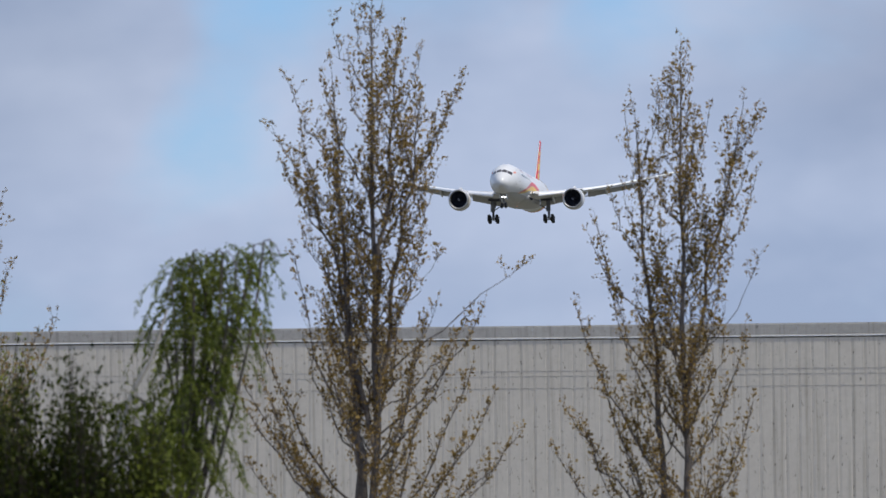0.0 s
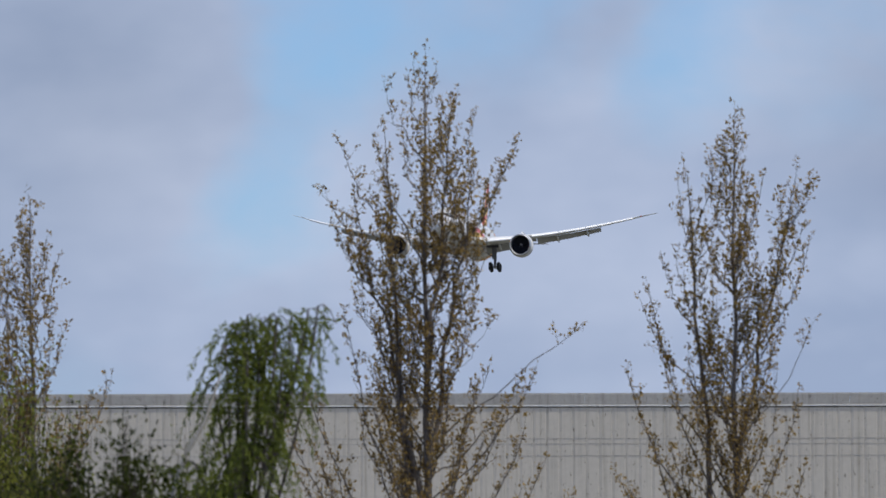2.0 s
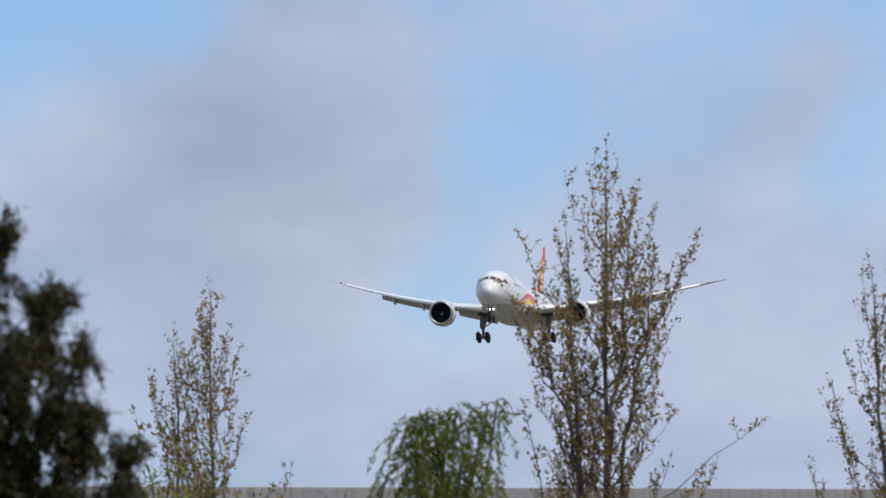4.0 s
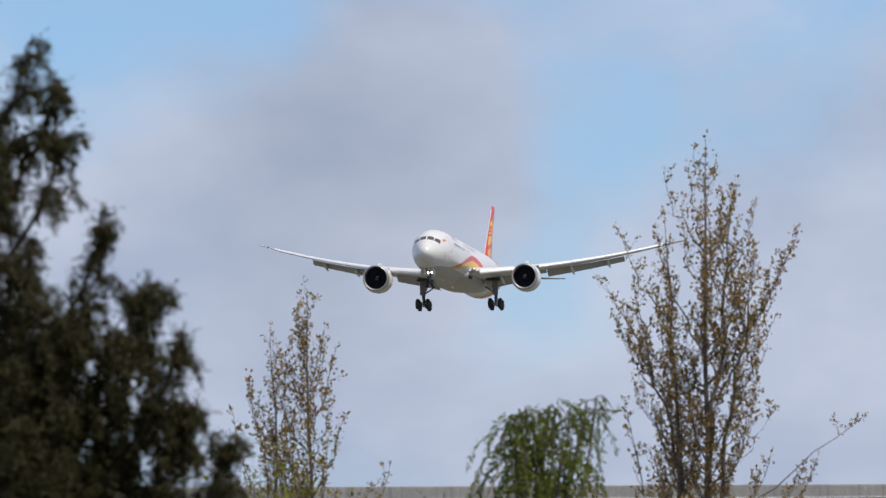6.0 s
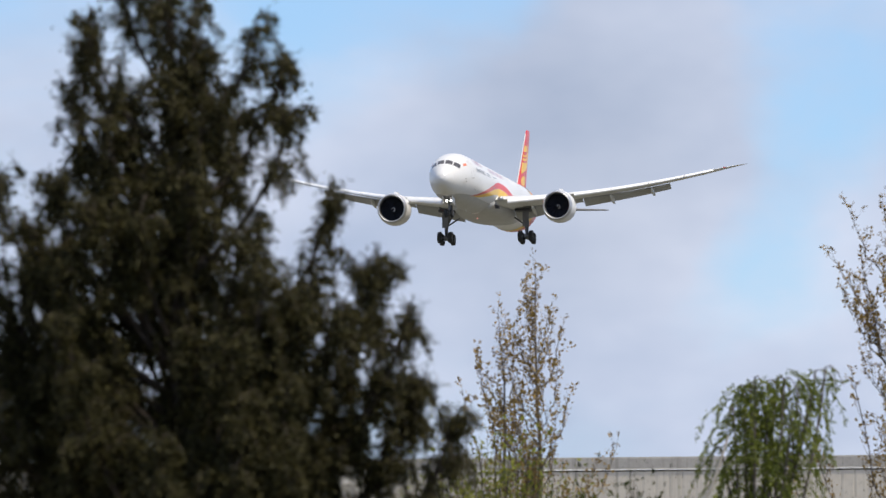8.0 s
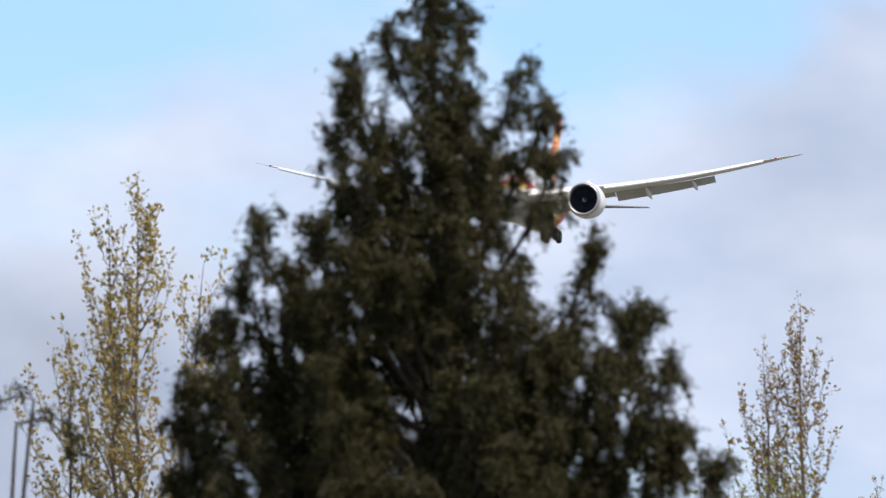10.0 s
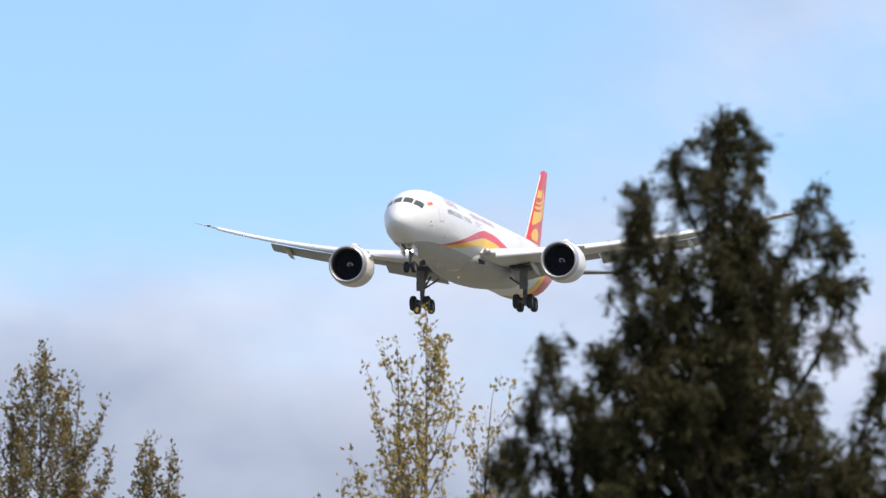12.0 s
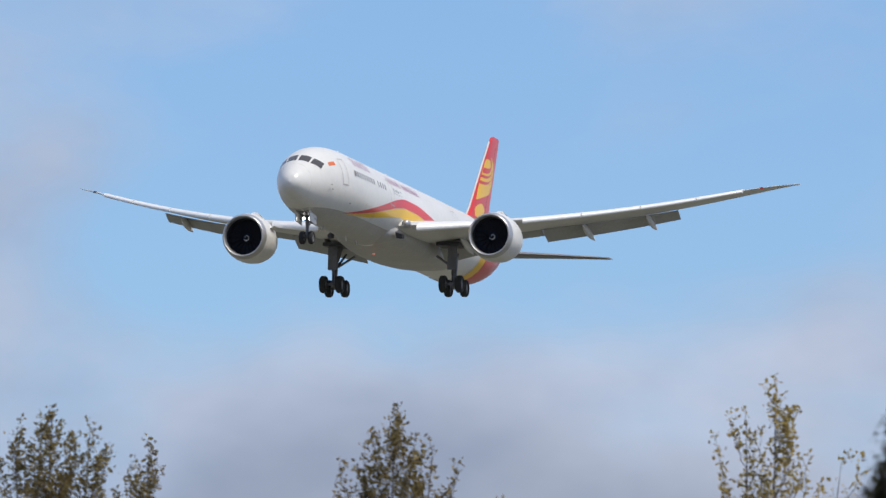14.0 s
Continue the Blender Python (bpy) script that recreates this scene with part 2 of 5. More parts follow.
def weather_cladding(m):
    """Dark lichen specks and thin rain streaks over the sheets."""
    ns, ln = m.node_tree.nodes, m.node_tree.links
    b = ns["Principled BSDF"]
    base = b.inputs["Base Color"].links[0].from_socket
    geo = ns.new("ShaderNodeNewGeometry")
    mp = ns.new("ShaderNodeMapping")
    mp.inputs["Scale"].default_value = (3.3, 1.0, 0.10)
    streak = node(ns, "ShaderNodeTexNoise", Scale=2.2, Detail=5.0, Roughness=0.65)
    mp2 = ns.new("ShaderNodeMapping")
    mp2.inputs["Scale"].default_value = (7.0, 1.0, 2.6)
    speck = node(ns, "ShaderNodeTexNoise", Scale=1.6, Detail=6.0, Roughness=0.75)
    r1 = ramp(ns, ((0.50, (1, 1, 1)), (0.78, (0.62, 0.61, 0.58))))
    r2 = ramp(ns, ((0.59, (1, 1, 1)), (0.67, (0.30, 0.29, 0.27))))
    ln.new(geo.outputs["Position"], mp.inputs["Vector"])
    ln.new(geo.outputs["Position"], mp2.inputs["Vector"])
    ln.new(mp.outputs["Vector"], streak.inputs["Vector"])
    ln.new(mp2.outputs["Vector"], speck.inputs["Vector"])
    ln.new(streak.outputs["Fac"], r1.inputs["Fac"])
    ln.new(speck.outputs["Fac"], r2.inputs["Fac"])
    last = base
    for r in (r1, r2):
        mx = ns.new("ShaderNodeMix")
        mx.data_type, mx.blend_type = "RGBA", "MULTIPLY"
        mx.inputs["Factor"].default_value = 1.0
        ln.new(last, mx.inputs["A"])
        ln.new(r.outputs["Color"], mx.inputs["B"])
        last = mx.outputs["Result"]
    ln.new(last, b.inputs["Base Color"])


weather_cladding(CLADDING)
weather_cladding(FLASHING)


# ---- mesh tools ----
class Shell:
    """Vertices and faces gathered for one mesh."""

    def __init__(self):
        self.v, self.f = [], []

    def rings(self, rings, close=True, cap=True):
        n, base = len(rings[0]), len(self.v)
        for r in rings:
            self.v.extend(tuple(p) for p in r)
        for i in range(len(rings) - 1):
            a, b = base + i * n, base + (i + 1) * n
            for j in range(n if close else n - 1):
                k = (j + 1) % n
                self.f.append((a + j, a + k, b + k, b + j))
        if cap and close:
            self.f.append(tuple(base + j for j in reversed(range(n))))
            self.f.append(tuple(base + (len(rings) - 1) * n + j for j in range(n)))
        return self

    def tube(self, pts, radii, sides=5, cap=True):
        rings = []
        for i, p in enumerate(pts):
            d = Vector(pts[min(i + 1, len(pts) - 1)]) - Vector(pts[max(i - 1, 0)])
            d = d.normalized() if d.length > 1e-9 else Vector((0, 0, 1))
            side = d.cross(Vector((0.31, 0.95, 0.05)) if abs(d.y) < 0.9 else Vector((1, 0, 0))).normalized()
            up = side.cross(d)
            r = radii[i] if hasattr(radii, "__len__") else radii
            rings.append([Vector(p) + (side * math.cos(2 * math.pi * k / sides) + up * math.sin(2 * math.pi * k / sides)) * r
                          for k in range(sides)])
        return self.rings(rings, cap=cap)

    def lathe(self, profile, centre=(0, 0, 0), sides=32, axis="y", cap=False):
        """profile: (along, radius) pairs turned round an axis through centre."""
        c, rings = Vector(centre), []
        for along, r in profile:
            ring = []
            for k in range(sides):
                a = 2 * math.pi * k / sides
                p = {"y": (r * math.sin(a), along, r * math.cos(a)), "x": (along, r * math.cos(a), r * math.sin(a)),
                     "z": (r * math.cos(a), r * math.sin(a), along)}[axis]
                ring.append(c + Vector(p))
            rings.append(ring)
        return self.rings(rings, cap=cap)

    def box(self, lo, hi):
        (x0, y0, z0), (x1, y1, z1) = lo, hi
        return self.rings([[(x0, y0, z0), (x1, y0, z0), (x1, y1, z0), (x0, y1, z0)],
                           [(x0, y0, z1), (x1, y0, z1), (x1, y1, z1), (x0, y1, z1)]])

    def mesh(self, name, smooth=True, tidy=True):
        me = bpy.data.meshes.new(name)
        me.from_pydata(self.v, [], self.f)
        if tidy:
            bm = bmesh.new()
            bm.from_mesh(me)
            bmesh.ops.recalc_face_normals(bm, faces=bm.faces)
            bm.to_mesh(me)
            bm.free()
        if smooth:
            me.polygons.foreach_set("use_smooth", [True] * len(me.polygons))
            if tidy:
                me.set_sharp_from_angle(angle=radians(38))
        return me


def part(name, shell, mat, parent, label="", smooth=True, tidy=True):
    me = shell if isinstance(shell, bpy.types.Mesh) else shell.mesh(name, smooth, tidy)
    if not me.materials:
        me.materials.append(mat)
    ob = new(name, me)
    ob.parent = parent
    return tagged(ob, label) if label else ob


def curve_at(xs, ys, x):
    """Smooth curve through (xs, ys), without overshoot."""
    i = int(np.clip(np.searchsorted(xs, x) - 1, 0, len(xs) - 2))
    h = [xs[k + 1] - xs[k] for k in range(len(xs) - 1)]
    d = [(ys[k + 1] - ys[k]) / h[k] for k in range(len(xs) - 1)]

    def slope(k):
        if k == 0:
            return d[0]
        if k == len(xs) - 1:
            return d[-1]
        return 0.0 if d[k - 1] * d[k] <= 0 else 2 * d[k - 1] * d[k] / (d[k - 1] + d[k])
    t = min(max((x - xs[i]) / h[i], 0), 1)
    return ((2 * t ** 3 - 3 * t ** 2 + 1) * ys[i] + (t ** 3 - 2 * t ** 2 + t) * h[i] * slope(i)
            + (3 * t ** 2 - 2 * t ** 3) * ys[i + 1] + (t ** 3 - t ** 2) * h[i] * slope(i + 1))


# ---- ground and warehouse ----
def make_ground():
    s = Shell()
    s.v = [(-2600, -1200, 0), (2600, -1200, 0), (2600, 4200, 0), (-2600, 4200, 0)]
    s.f = [(0, 1, 2, 3)]
    ob = part("ground", s, GRASS, None, smooth=False)
    tagged(ob, "dry pale grass ground reaching to the horizon", "ground", kind="structure")
    # added out of view: a pale slab that reflects sun onto the wall
    y = Shell().box((-60, 168, 0.0), (75, 229.5, 0.06))
    tagged(part("bounce_yard", y, BOUNCE_PALE, None, smooth=False), "unseen pale yard added to bounce light onto the warehouse", "yard", kind="structure")


WALL_Y, ROOF_Z = 230.0, 14.70
SHEET = 0.90          # one cladding sheet covers three ribs


def make_warehouse():
    house = tagged(new("warehouse"), "large warehouse clad in pale grey ribbed steel sheets", "warehouse")
    house.location = (0, WALL_Y, 0)
    core = Shell().box((-52, 0.12, 0), (68, 60, ROOF_Z - 0.25))
    part("wall", core, FLASHING, house, "plain steel-framed body of the warehouse", smooth=False)
    roof = Shell()
    roof.rings([[(-52, 0.1, ROOF_Z - 0.2), (68, 0.1, ROOF_Z - 0.2)], [(-52, 30, ROOF_Z - 0.05), (68, 30, ROOF_Z - 0.05)],
                [(-52, 60, ROOF_Z - 0.2), (68, 60, ROOF_Z - 0.2)]], close=False)
    part("roof", roof, FLASHING, house, smooth=False)
    # a ribbed sheet: broad crowns with narrow grooves between them
    pitch, sheet = SHEET / 3, Shell()
    prof = []
    for k in range(3):
        x = k * pitch
        prof += [(x, -0.019), (x + 0.016, -0.019), (x + 0.076, -0.029), (x + 0.297, -0.029)]
    prof.append((SHEET, -0.019))
    top, low = ROOF_Z - 0.325, 5.2
    sheet.rings([[(x, y - 0.004, z) for x, y in prof] for z in (low, top)], close=False)
    sheet_mesh = sheet.mesh("cladding_panel", smooth=False, tidy=False)
    lower = Shell()
    lower.rings([[(x, y + 0.02, 0.1) for x, y in prof], [(x, y + 0.02, low + 0.1) for x, y in prof]], close=False)
    lower_mesh = lower.mesh("lower_cladding_panel", smooth=False, tidy=False)
    for i in range(int(120 / SHEET)):
        for me in (sheet_mesh, lower_mesh):
            p = part("cladding_panel", me, CLADDING, house)
            p.location = (-52 + i * SHEET, 0.0, 0)
    # parapet flashing with a folded drip edge, in lengths of 6 m
    for i in range(20):
        x0, x1 = -52 + i * 6, -52 + i * 6 + 5.996
        f = Shell()
        z1, z0 = ROOF_Z, ROOF_Z - 0.285
        edge = [(0.5, z1 - 0.01), (0.5, z1 + 0.02), (-0.045, z1 + 0.005), (-0.052, z1 - 0.03), (-0.042, z0 + 0.03), (-0.056, z0 + 0.015),
                (-0.056, z0 - 0.012), (-0.03, z0 - 0.012), (-0.028, z1 - 0.05)]
        f.rings([[(x0, y, z) for y, z in edge], [(x1, y, z) for y, z in edge]])
        part("parapet_flashing", f, FLASHING, house, "weathered grey folded metal parapet flashing", smooth=False)
        drip = Shell().box((x0, -0.064, z0 - 0.008), (x1, -0.060, z0 + 0.006))
        part("drip_edge", drip, SLAT, house, "pale drip edge under the flashing", smooth=False)
    for z in (13.68, 13.56, 13.29):
        c = Shell()
        pts = [(x, -0.0375, z - 0.012 * math.sin((x + 52) * math.pi / 6.0) ** 2) for x in np.arange(-52, 68.1, 1.0)]
        c.tube(pts, 0.0034, 4)
        part("cable", c, CABLE, house, "thin dull cable clipped along the cladding")
    clip = Shell().box((-0.008, -0.044, -0.010), (0.008, -0.030, 0.010)).mesh("cable_clip", smooth=False)
    for i in range(20):
        for z in (13.68, 13.56, 13.29):
            p = part("cable_clip", clip, CABLE, house)
            p.location = (-52 + 6 * i, 0, z)
    return house


# ---- airliner ----
# local axes: x to its left wing, y aft, z up; s is the distance aft of the nose
NOSE = 30.5
ST = (0, 0.12, 0.4, 1, 2, 3, 4, 5.5, 7.5, 10, 28, 45, 48, 52, 56, 59.5, 61.5, 62.6)
TOP = (-0.80, -0.38, -0.02, 0.45, 1.10, 1.68, 2.12, 2.54, 2.84, 2.97, 2.97, 2.97, 2.97, 2.90, 2.62, 2.1, 1.7, 1.42)
BOT = (-0.80, -1.18, -1.45, -1.80, -2.20, -2.45, -2.62, -2.80, -2.93, -2.97, -2.97, -2.97, -2.94, -2.52, -1.60, -0.30, 0.60, 1.05)
WID = (0.0, 0.40, 0.70, 1.06, 1.50, 1.84, 2.12, 2.42, 2.68, 2.84, 2.88, 2.88, 2.82, 2.5, 1.9, 1.15, 0.6, 0.25)


def body_section(s):
    return curve_at(ST, TOP, s), curve_at(ST, BOT, s), curve_at(ST, WID, s)


def skin(s, a, lift=0.0):
    """A point of the fuselage skin: a is the angle in radians from the top, positive to the left side."""
    t, b, w = body_section(s)
    return Vector(((w + lift) * math.sin(a), s - NOSE, (t + b) / 2 + ((t - b) / 2 + lift) * math.cos(a)))


def angle_at(s, z):
    t, b, _ = body_section(s)
    return math.acos(min(1, max(-1, (z - (t + b) / 2) / ((t - b) / 2))))


def skin_patch(corners, side, nu=6, nv=6, lift=0.012):
    """A patch on the skin between four (s, degrees from the top) corners."""
    sh = Shell()
    (s0, a0), (s1, a1), (s2, a2), (s3, a3) = corners
    rows = []
    for i in range(nu + 1):
        u, row = i / nu, []
        for j in range(nv + 1):
            v = j / nv
            s = (s0 * (1 - u) + s1 * u) * (1 - v) + (s3 * (1 - u) + s2 * u) * v
            a = (a0 * (1 - u) + a1 * u) * (1 - v) + (a3 * (1 - u) + a2 * u) * v
            row.append(skin(s, side * radians(a), lift))
        rows.append(row)
    sh.rings(rows, close=False)
    return sh


def skin_band(stations, upper, lower, side, lift=0.01, nv=6):
    """A stripe along the skin between two heights, each a function of s."""
    sh, rows = Shell(), []
    for s in stations:
        a0, a1 = angle_at(s, upper(s)), angle_at(s, lower(s))
        rows.append([skin(s, side * (a0 + (a1 - a0) * j / nv), lift) for j in range(nv + 1)])
    return sh.rings(rows, close=False)


def foil(n=12):
    """Airfoil outline, chord 1: (along, upper or lower sign, thickness factor)."""
    xs = [0.5 * (1 - math.cos(math.pi * i / n)) for i in range(n + 1)]
    def th(x):
        return 5 * (0.2969 * math.sqrt(x) - 0.126 * x - 0.3516 * x * x + 0.2843 * x ** 3 - 0.1036 * x ** 4)
    return [(x, th(x)) for x in reversed(xs)] + [(x, -th(x) * 0.75) for x in xs[1:-1]]


FOIL = foil()


def lifting_surface(stations, side, upright=False):
    """stations: (out, leading edge s, chord, height, thickness, nose-down twist in degrees)."""
    rings = []
    for out, le, chord, z, tc, twist in stations:
        ring, ct, st = [], math.cos(radians(twist)), math.sin(radians(twist))
        for x, y in FOIL:
            u, w = x * chord, y * tc * chord
            uu, ww = u * ct + w * st, -u * st + w * ct
            ring.append((side * (ww if upright else out), le + uu - NOSE, (out if upright else z + ww)))
        rings.append(ring)
    return Shell().rings(rings)


def wing_line(x):
    """Height of the bent wing's quarter chord, at the distance x from the centreline."""
    d = max(0.0, x - 2.4)
    return -1.42 + 0.101 * d + 0.0036 * d * d + 0.00001 * d ** 3


WING_X = (1.5, 3, 6, 10, 14, 18, 22, 25.5, 27, 28.3, 29.3, 29.95)
WING_LE = (21.9, 22.6, 24.6, 27.3, 29.9, 32.5, 35.1, 37.4, 38.6, 40.0, 41.4, 42.6)
WING_CH = (12.6, 11.7, 9.2, 6.9, 5.8, 4.9, 4.0, 3.2, 2.7, 1.9, 1.1, 0.35)


def wing_at(x):
    return curve_at(WING_X, WING_LE, x), curve_at(WING_X, WING_CH, x), wing_line(x)


def flap_piece(x0, x1, cut, length, droop, drop, side):
    """A flap behind the wing between two distances out, turned down."""
    st = []
    for i in range(7):
        x = x0 + (x1 - x0) * i / 6
        le, ch, z = wing_at(x)
        st.append((x, le + ch * cut, ch * length + 0.25, z - drop, 0.13, droop))
    return lifting_surface(st, side)


def fairing(x, length, side, back=0.62, droop=10):
    """Pointed canoe that hides a flap track under the wing."""
    le, ch, z = wing_at(x)
    rings, y0 = [], le + ch * back - 0.5 - NOSE
    for t, r in ((0, 0.02), (0.12, 0.16), (0.35, 0.26), (0.6, 0.24), (0.85, 0.12), (1.0, 0.015)):
        y, zc = y0 + t * length, z - 0.42 - math.tan(radians(droop)) * t * length
        rings.append([(side * x + r * 0.8 * math.cos(2 * math.pi * k / 10), y, zc + r * 1.35 * math.sin(2 * math.pi * k / 10)) for k in range(10)])
    return Shell().rings(rings)


def wheel(parent, centre, radius, width, group_name="wheel"):
    x, y, z = centre
    h, r = width / 2, radius
    t = Shell().lathe([(-h * 0.75, r * 0.55), (-h, r * 0.68), (-h * 0.95, r * 0.88), (-h * 0.55, r), (h * 0.55, r), (h * 0.95, r * 0.88),
                       (h, r * 0.68), (h * 0.75, r * 0.55)], centre, 20, "x")
    w = part(group_name, t, RUBBER, parent, "black aircraft tyre on its wheel")
    rim = Shell().lathe([(-h * 0.7, 0.02), (-h * 0.72, r * 0.3), (-h * 0.55, r * 0.5), (-h * 0.78, r * 0.57), (h * 0.78, r * 0.57),
                         (h * 0.55, r * 0.5), (h * 0.72, r * 0.3), (h * 0.7, 0.02)], centre, 16, "x")
    part("rim", rim, STEEL, w, "grey metal wheel rim")
    return w


def make_engine(plane, side):
    c = Vector((side * 10.0, -8.5, -2.2))
    nac = Shell().lathe([(0.55, 1.80), (1.0, 1.88), (1.7, 1.92), (2.6, 1.90), (3.6, 1.78), (4.5, 1.56), (5.0, 1.40), (4.98, 1.36), (4.0, 1.40)], c, 48)
    engine = part("engine", nac, NACELLE, plane, "round grey-white turbofan engine nacelle with a dark intake")
    lip = Shell().lathe([(0.549, 1.801), (0.25, 1.745), (0.08, 1.68), (0.0, 1.60), (0.05, 1.52), (0.2, 1.475), (0.5, 1.45)], c, 48)
    part("intake_lip", lip, BARE, engine, "polished bare metal intake lip")
    duct = Shell().lathe([(0.5, 1.451), (1.0, 1.44), (1.55, 1.46)], c, 48)
    part("intake_duct", duct, DARK, engine, "dark intake duct")
    face = Shell().lathe([(1.55, 1.46), (1.6, 1.0), (1.6, 0.02)], c, 48)
    part("fan_case", face, BLADE, engine)
    band = Shell().lathe([(1.72, 1.926), (2.0, 1.928), (2.02, 1.926)], c, 48)
    part("cowl_seam", band, NACELLE, engine)
    core = Shell().lathe([(3.6, 1.2), (4.6, 1.05), (5.6, 0.72), (5.62, 0.55), (6.6, 0.06)], c, 28)
    part("exhaust_cone", core, STEEL, engine, "tapered grey metal exhaust cone")
    # fan: twisted blades and a spinner with its white spiral, turning about the engine's axis
    fan = new("fan", Shell().lathe([(0, 0.40), (0.14, 0.40)], (0, 0, 0), 20).mesh("fan"))
    fan.data.materials.append(BLADE)
    fan.parent = engine
    tagged(fan, "dark fan with wide curved blades")
    blade = Shell()
    rings = []
    for i in range(5):
        r, tw = 0.36 + i * 0.265, radians(30 + 7 * i)
        ch = 0.30 + 0.05 * i
        dx, dy = math.sin(tw) * ch / 2, math.cos(tw) * ch / 2
        lag = 0.06 * math.sin(i * 0.9)
        rings.append([(-dx + lag, -dy, r), (lag, -0.025, r), (dx + lag, dy, r), (lag, 0.025, r)])
    blade.rings(rings)
    bm = blade.mesh("blade")
    for k in range(18):
        b = part("blade", bm, BLADE, fan)
        b.rotation_euler = (0, 2 * math.pi * k / 18, 0)
    spin = Shell().lathe([(-0.55, 0.012), (-0.45, 0.12), (-0.25, 0.26), (0.0, 0.38), (0.1, 0.40)], (0, 0, 0), 24)
    part("spinner", spin, BLADE, fan, "dark cone-shaped spinner")
    spiral, pts = Shell(), []
    for i in range(26):
        a, r = i * 0.24, 0.06 + 0.0085 * i
        y = -0.555 + (r / 0.40) ** 1.25 * 0.56 - 0.03
        pts.append((r * math.sin(a), y, r * math.cos(a)))
    spiral.tube(pts, [0.012 + 0.0011 * i for i in range(26)], 5)
    part("spiral", spiral, WHITE, fan, "white painted spiral")
    # pylon
    le, ch, z = wing_at(10.0)
    pyl = Shell()
    pyl.rings([[(c.x + w * k, y, zz) for (y, zz, k) in ((c.y + 1.6, c.z + 1.80, .3), (c.y + 3.5, c.z + 1.6, 1), (c.y + 6.3, c.z + 1.0, 1), (le + 3.5 - NOSE, z - 0.3, .4),
                                                       (le + 0.6 - NOSE, z + 0.15, 1), (c.y + 3.2, c.z + 2.25, .8))] for w in (-0.22, 0.22)])
    part("pylon", pyl, NACELLE, engine, "grey pylon that joins the engine to the wing", smooth=False)
    strake = Shell().rings([[(c.x - side * (1.75 + w), c.y + y, c.z + 0.75 + w * 0.6) for y in (1.5, 2.9)] for w in (0.0, 0.35)], close=False)
    part("strake", strake, NACELLE, engine, smooth=False)
    return engine, fan, c


def make_main_gear(plane, side):
    x, y, zt, zb = side * 4.9, 0.3, -2.0, -5.2
    leg = Shell().tube([(x - side * 0.25, y + 0.2, zt), (x, y, -3.3), (x, y, zb + 0.1)], [0.34, 0.27, 0.17], 12)
    gear = part("main_gear", leg, STEEL, plane, "grey main landing gear leg with four wheels")
    part("axle_beam", Shell().tube([(x, y - 0.98, zb + 0.10), (x, y + 0.98, zb - 0.10)], 0.15, 10), STEEL, gear)
    for dy, dz in ((-0.78, 0.08), (0.78, -0.08)):
        part("axle", Shell().tube([(x - 0.85, y + dy, zb + dz), (x + 0.85, y + dy, zb + dz)], 0.09, 8), STEEL, gear)
        for dx in (-0.66, 0.66):
            wheel(gear, (x + dx, y + dy, zb + dz), 0.69, 0.52)
    part("side_brace", Shell().tube([(x, y, -3.8), (x - side * 1.55, y + 0.3, -2.75)], 0.10, 8), STEEL, gear)
    part("drag_brace", Shell().tube([(x, y, -3.9), (x - side * 0.3, y + 2.1, -2.4)], 0.10, 8), STEEL, gear)
    part("torque_link", Shell().tube([(x, y + 0.2, -3.9), (x, y + 0.65, -4.35), (x, y + 0.2, -4.8)], 0.06, 6), STEEL, gear)
    for k in (-0.11, 0.12):
        part("hydraulic_line", Shell().tube([(x + k, y - 0.24, -2.7), (x + k * 1.5, y - 0.28, -3.7), (x + k, y - 0.2, -4.9)], 0.025, 5), RUBBER, gear)
    door = Shell().box((x - 0.42, y - 0.62, -3.95), (x + 0.34, y - 0.55, -1.9))
    # solid dark box in place of the shade within the open bay
    bay = Shell().box((x - side * 0.25 - 1.05, y - 0.95, -2.05), (x - side * 0.25 + 0.85, y + 1.2, -1.75))
    part("wheel_bay_shade", bay, DARK, gear, "dark box for the shade inside the wheel bay", smooth=False)
    part("leg_door", door, STEEL, gear, "grey door fixed to the gear leg", smooth=False)


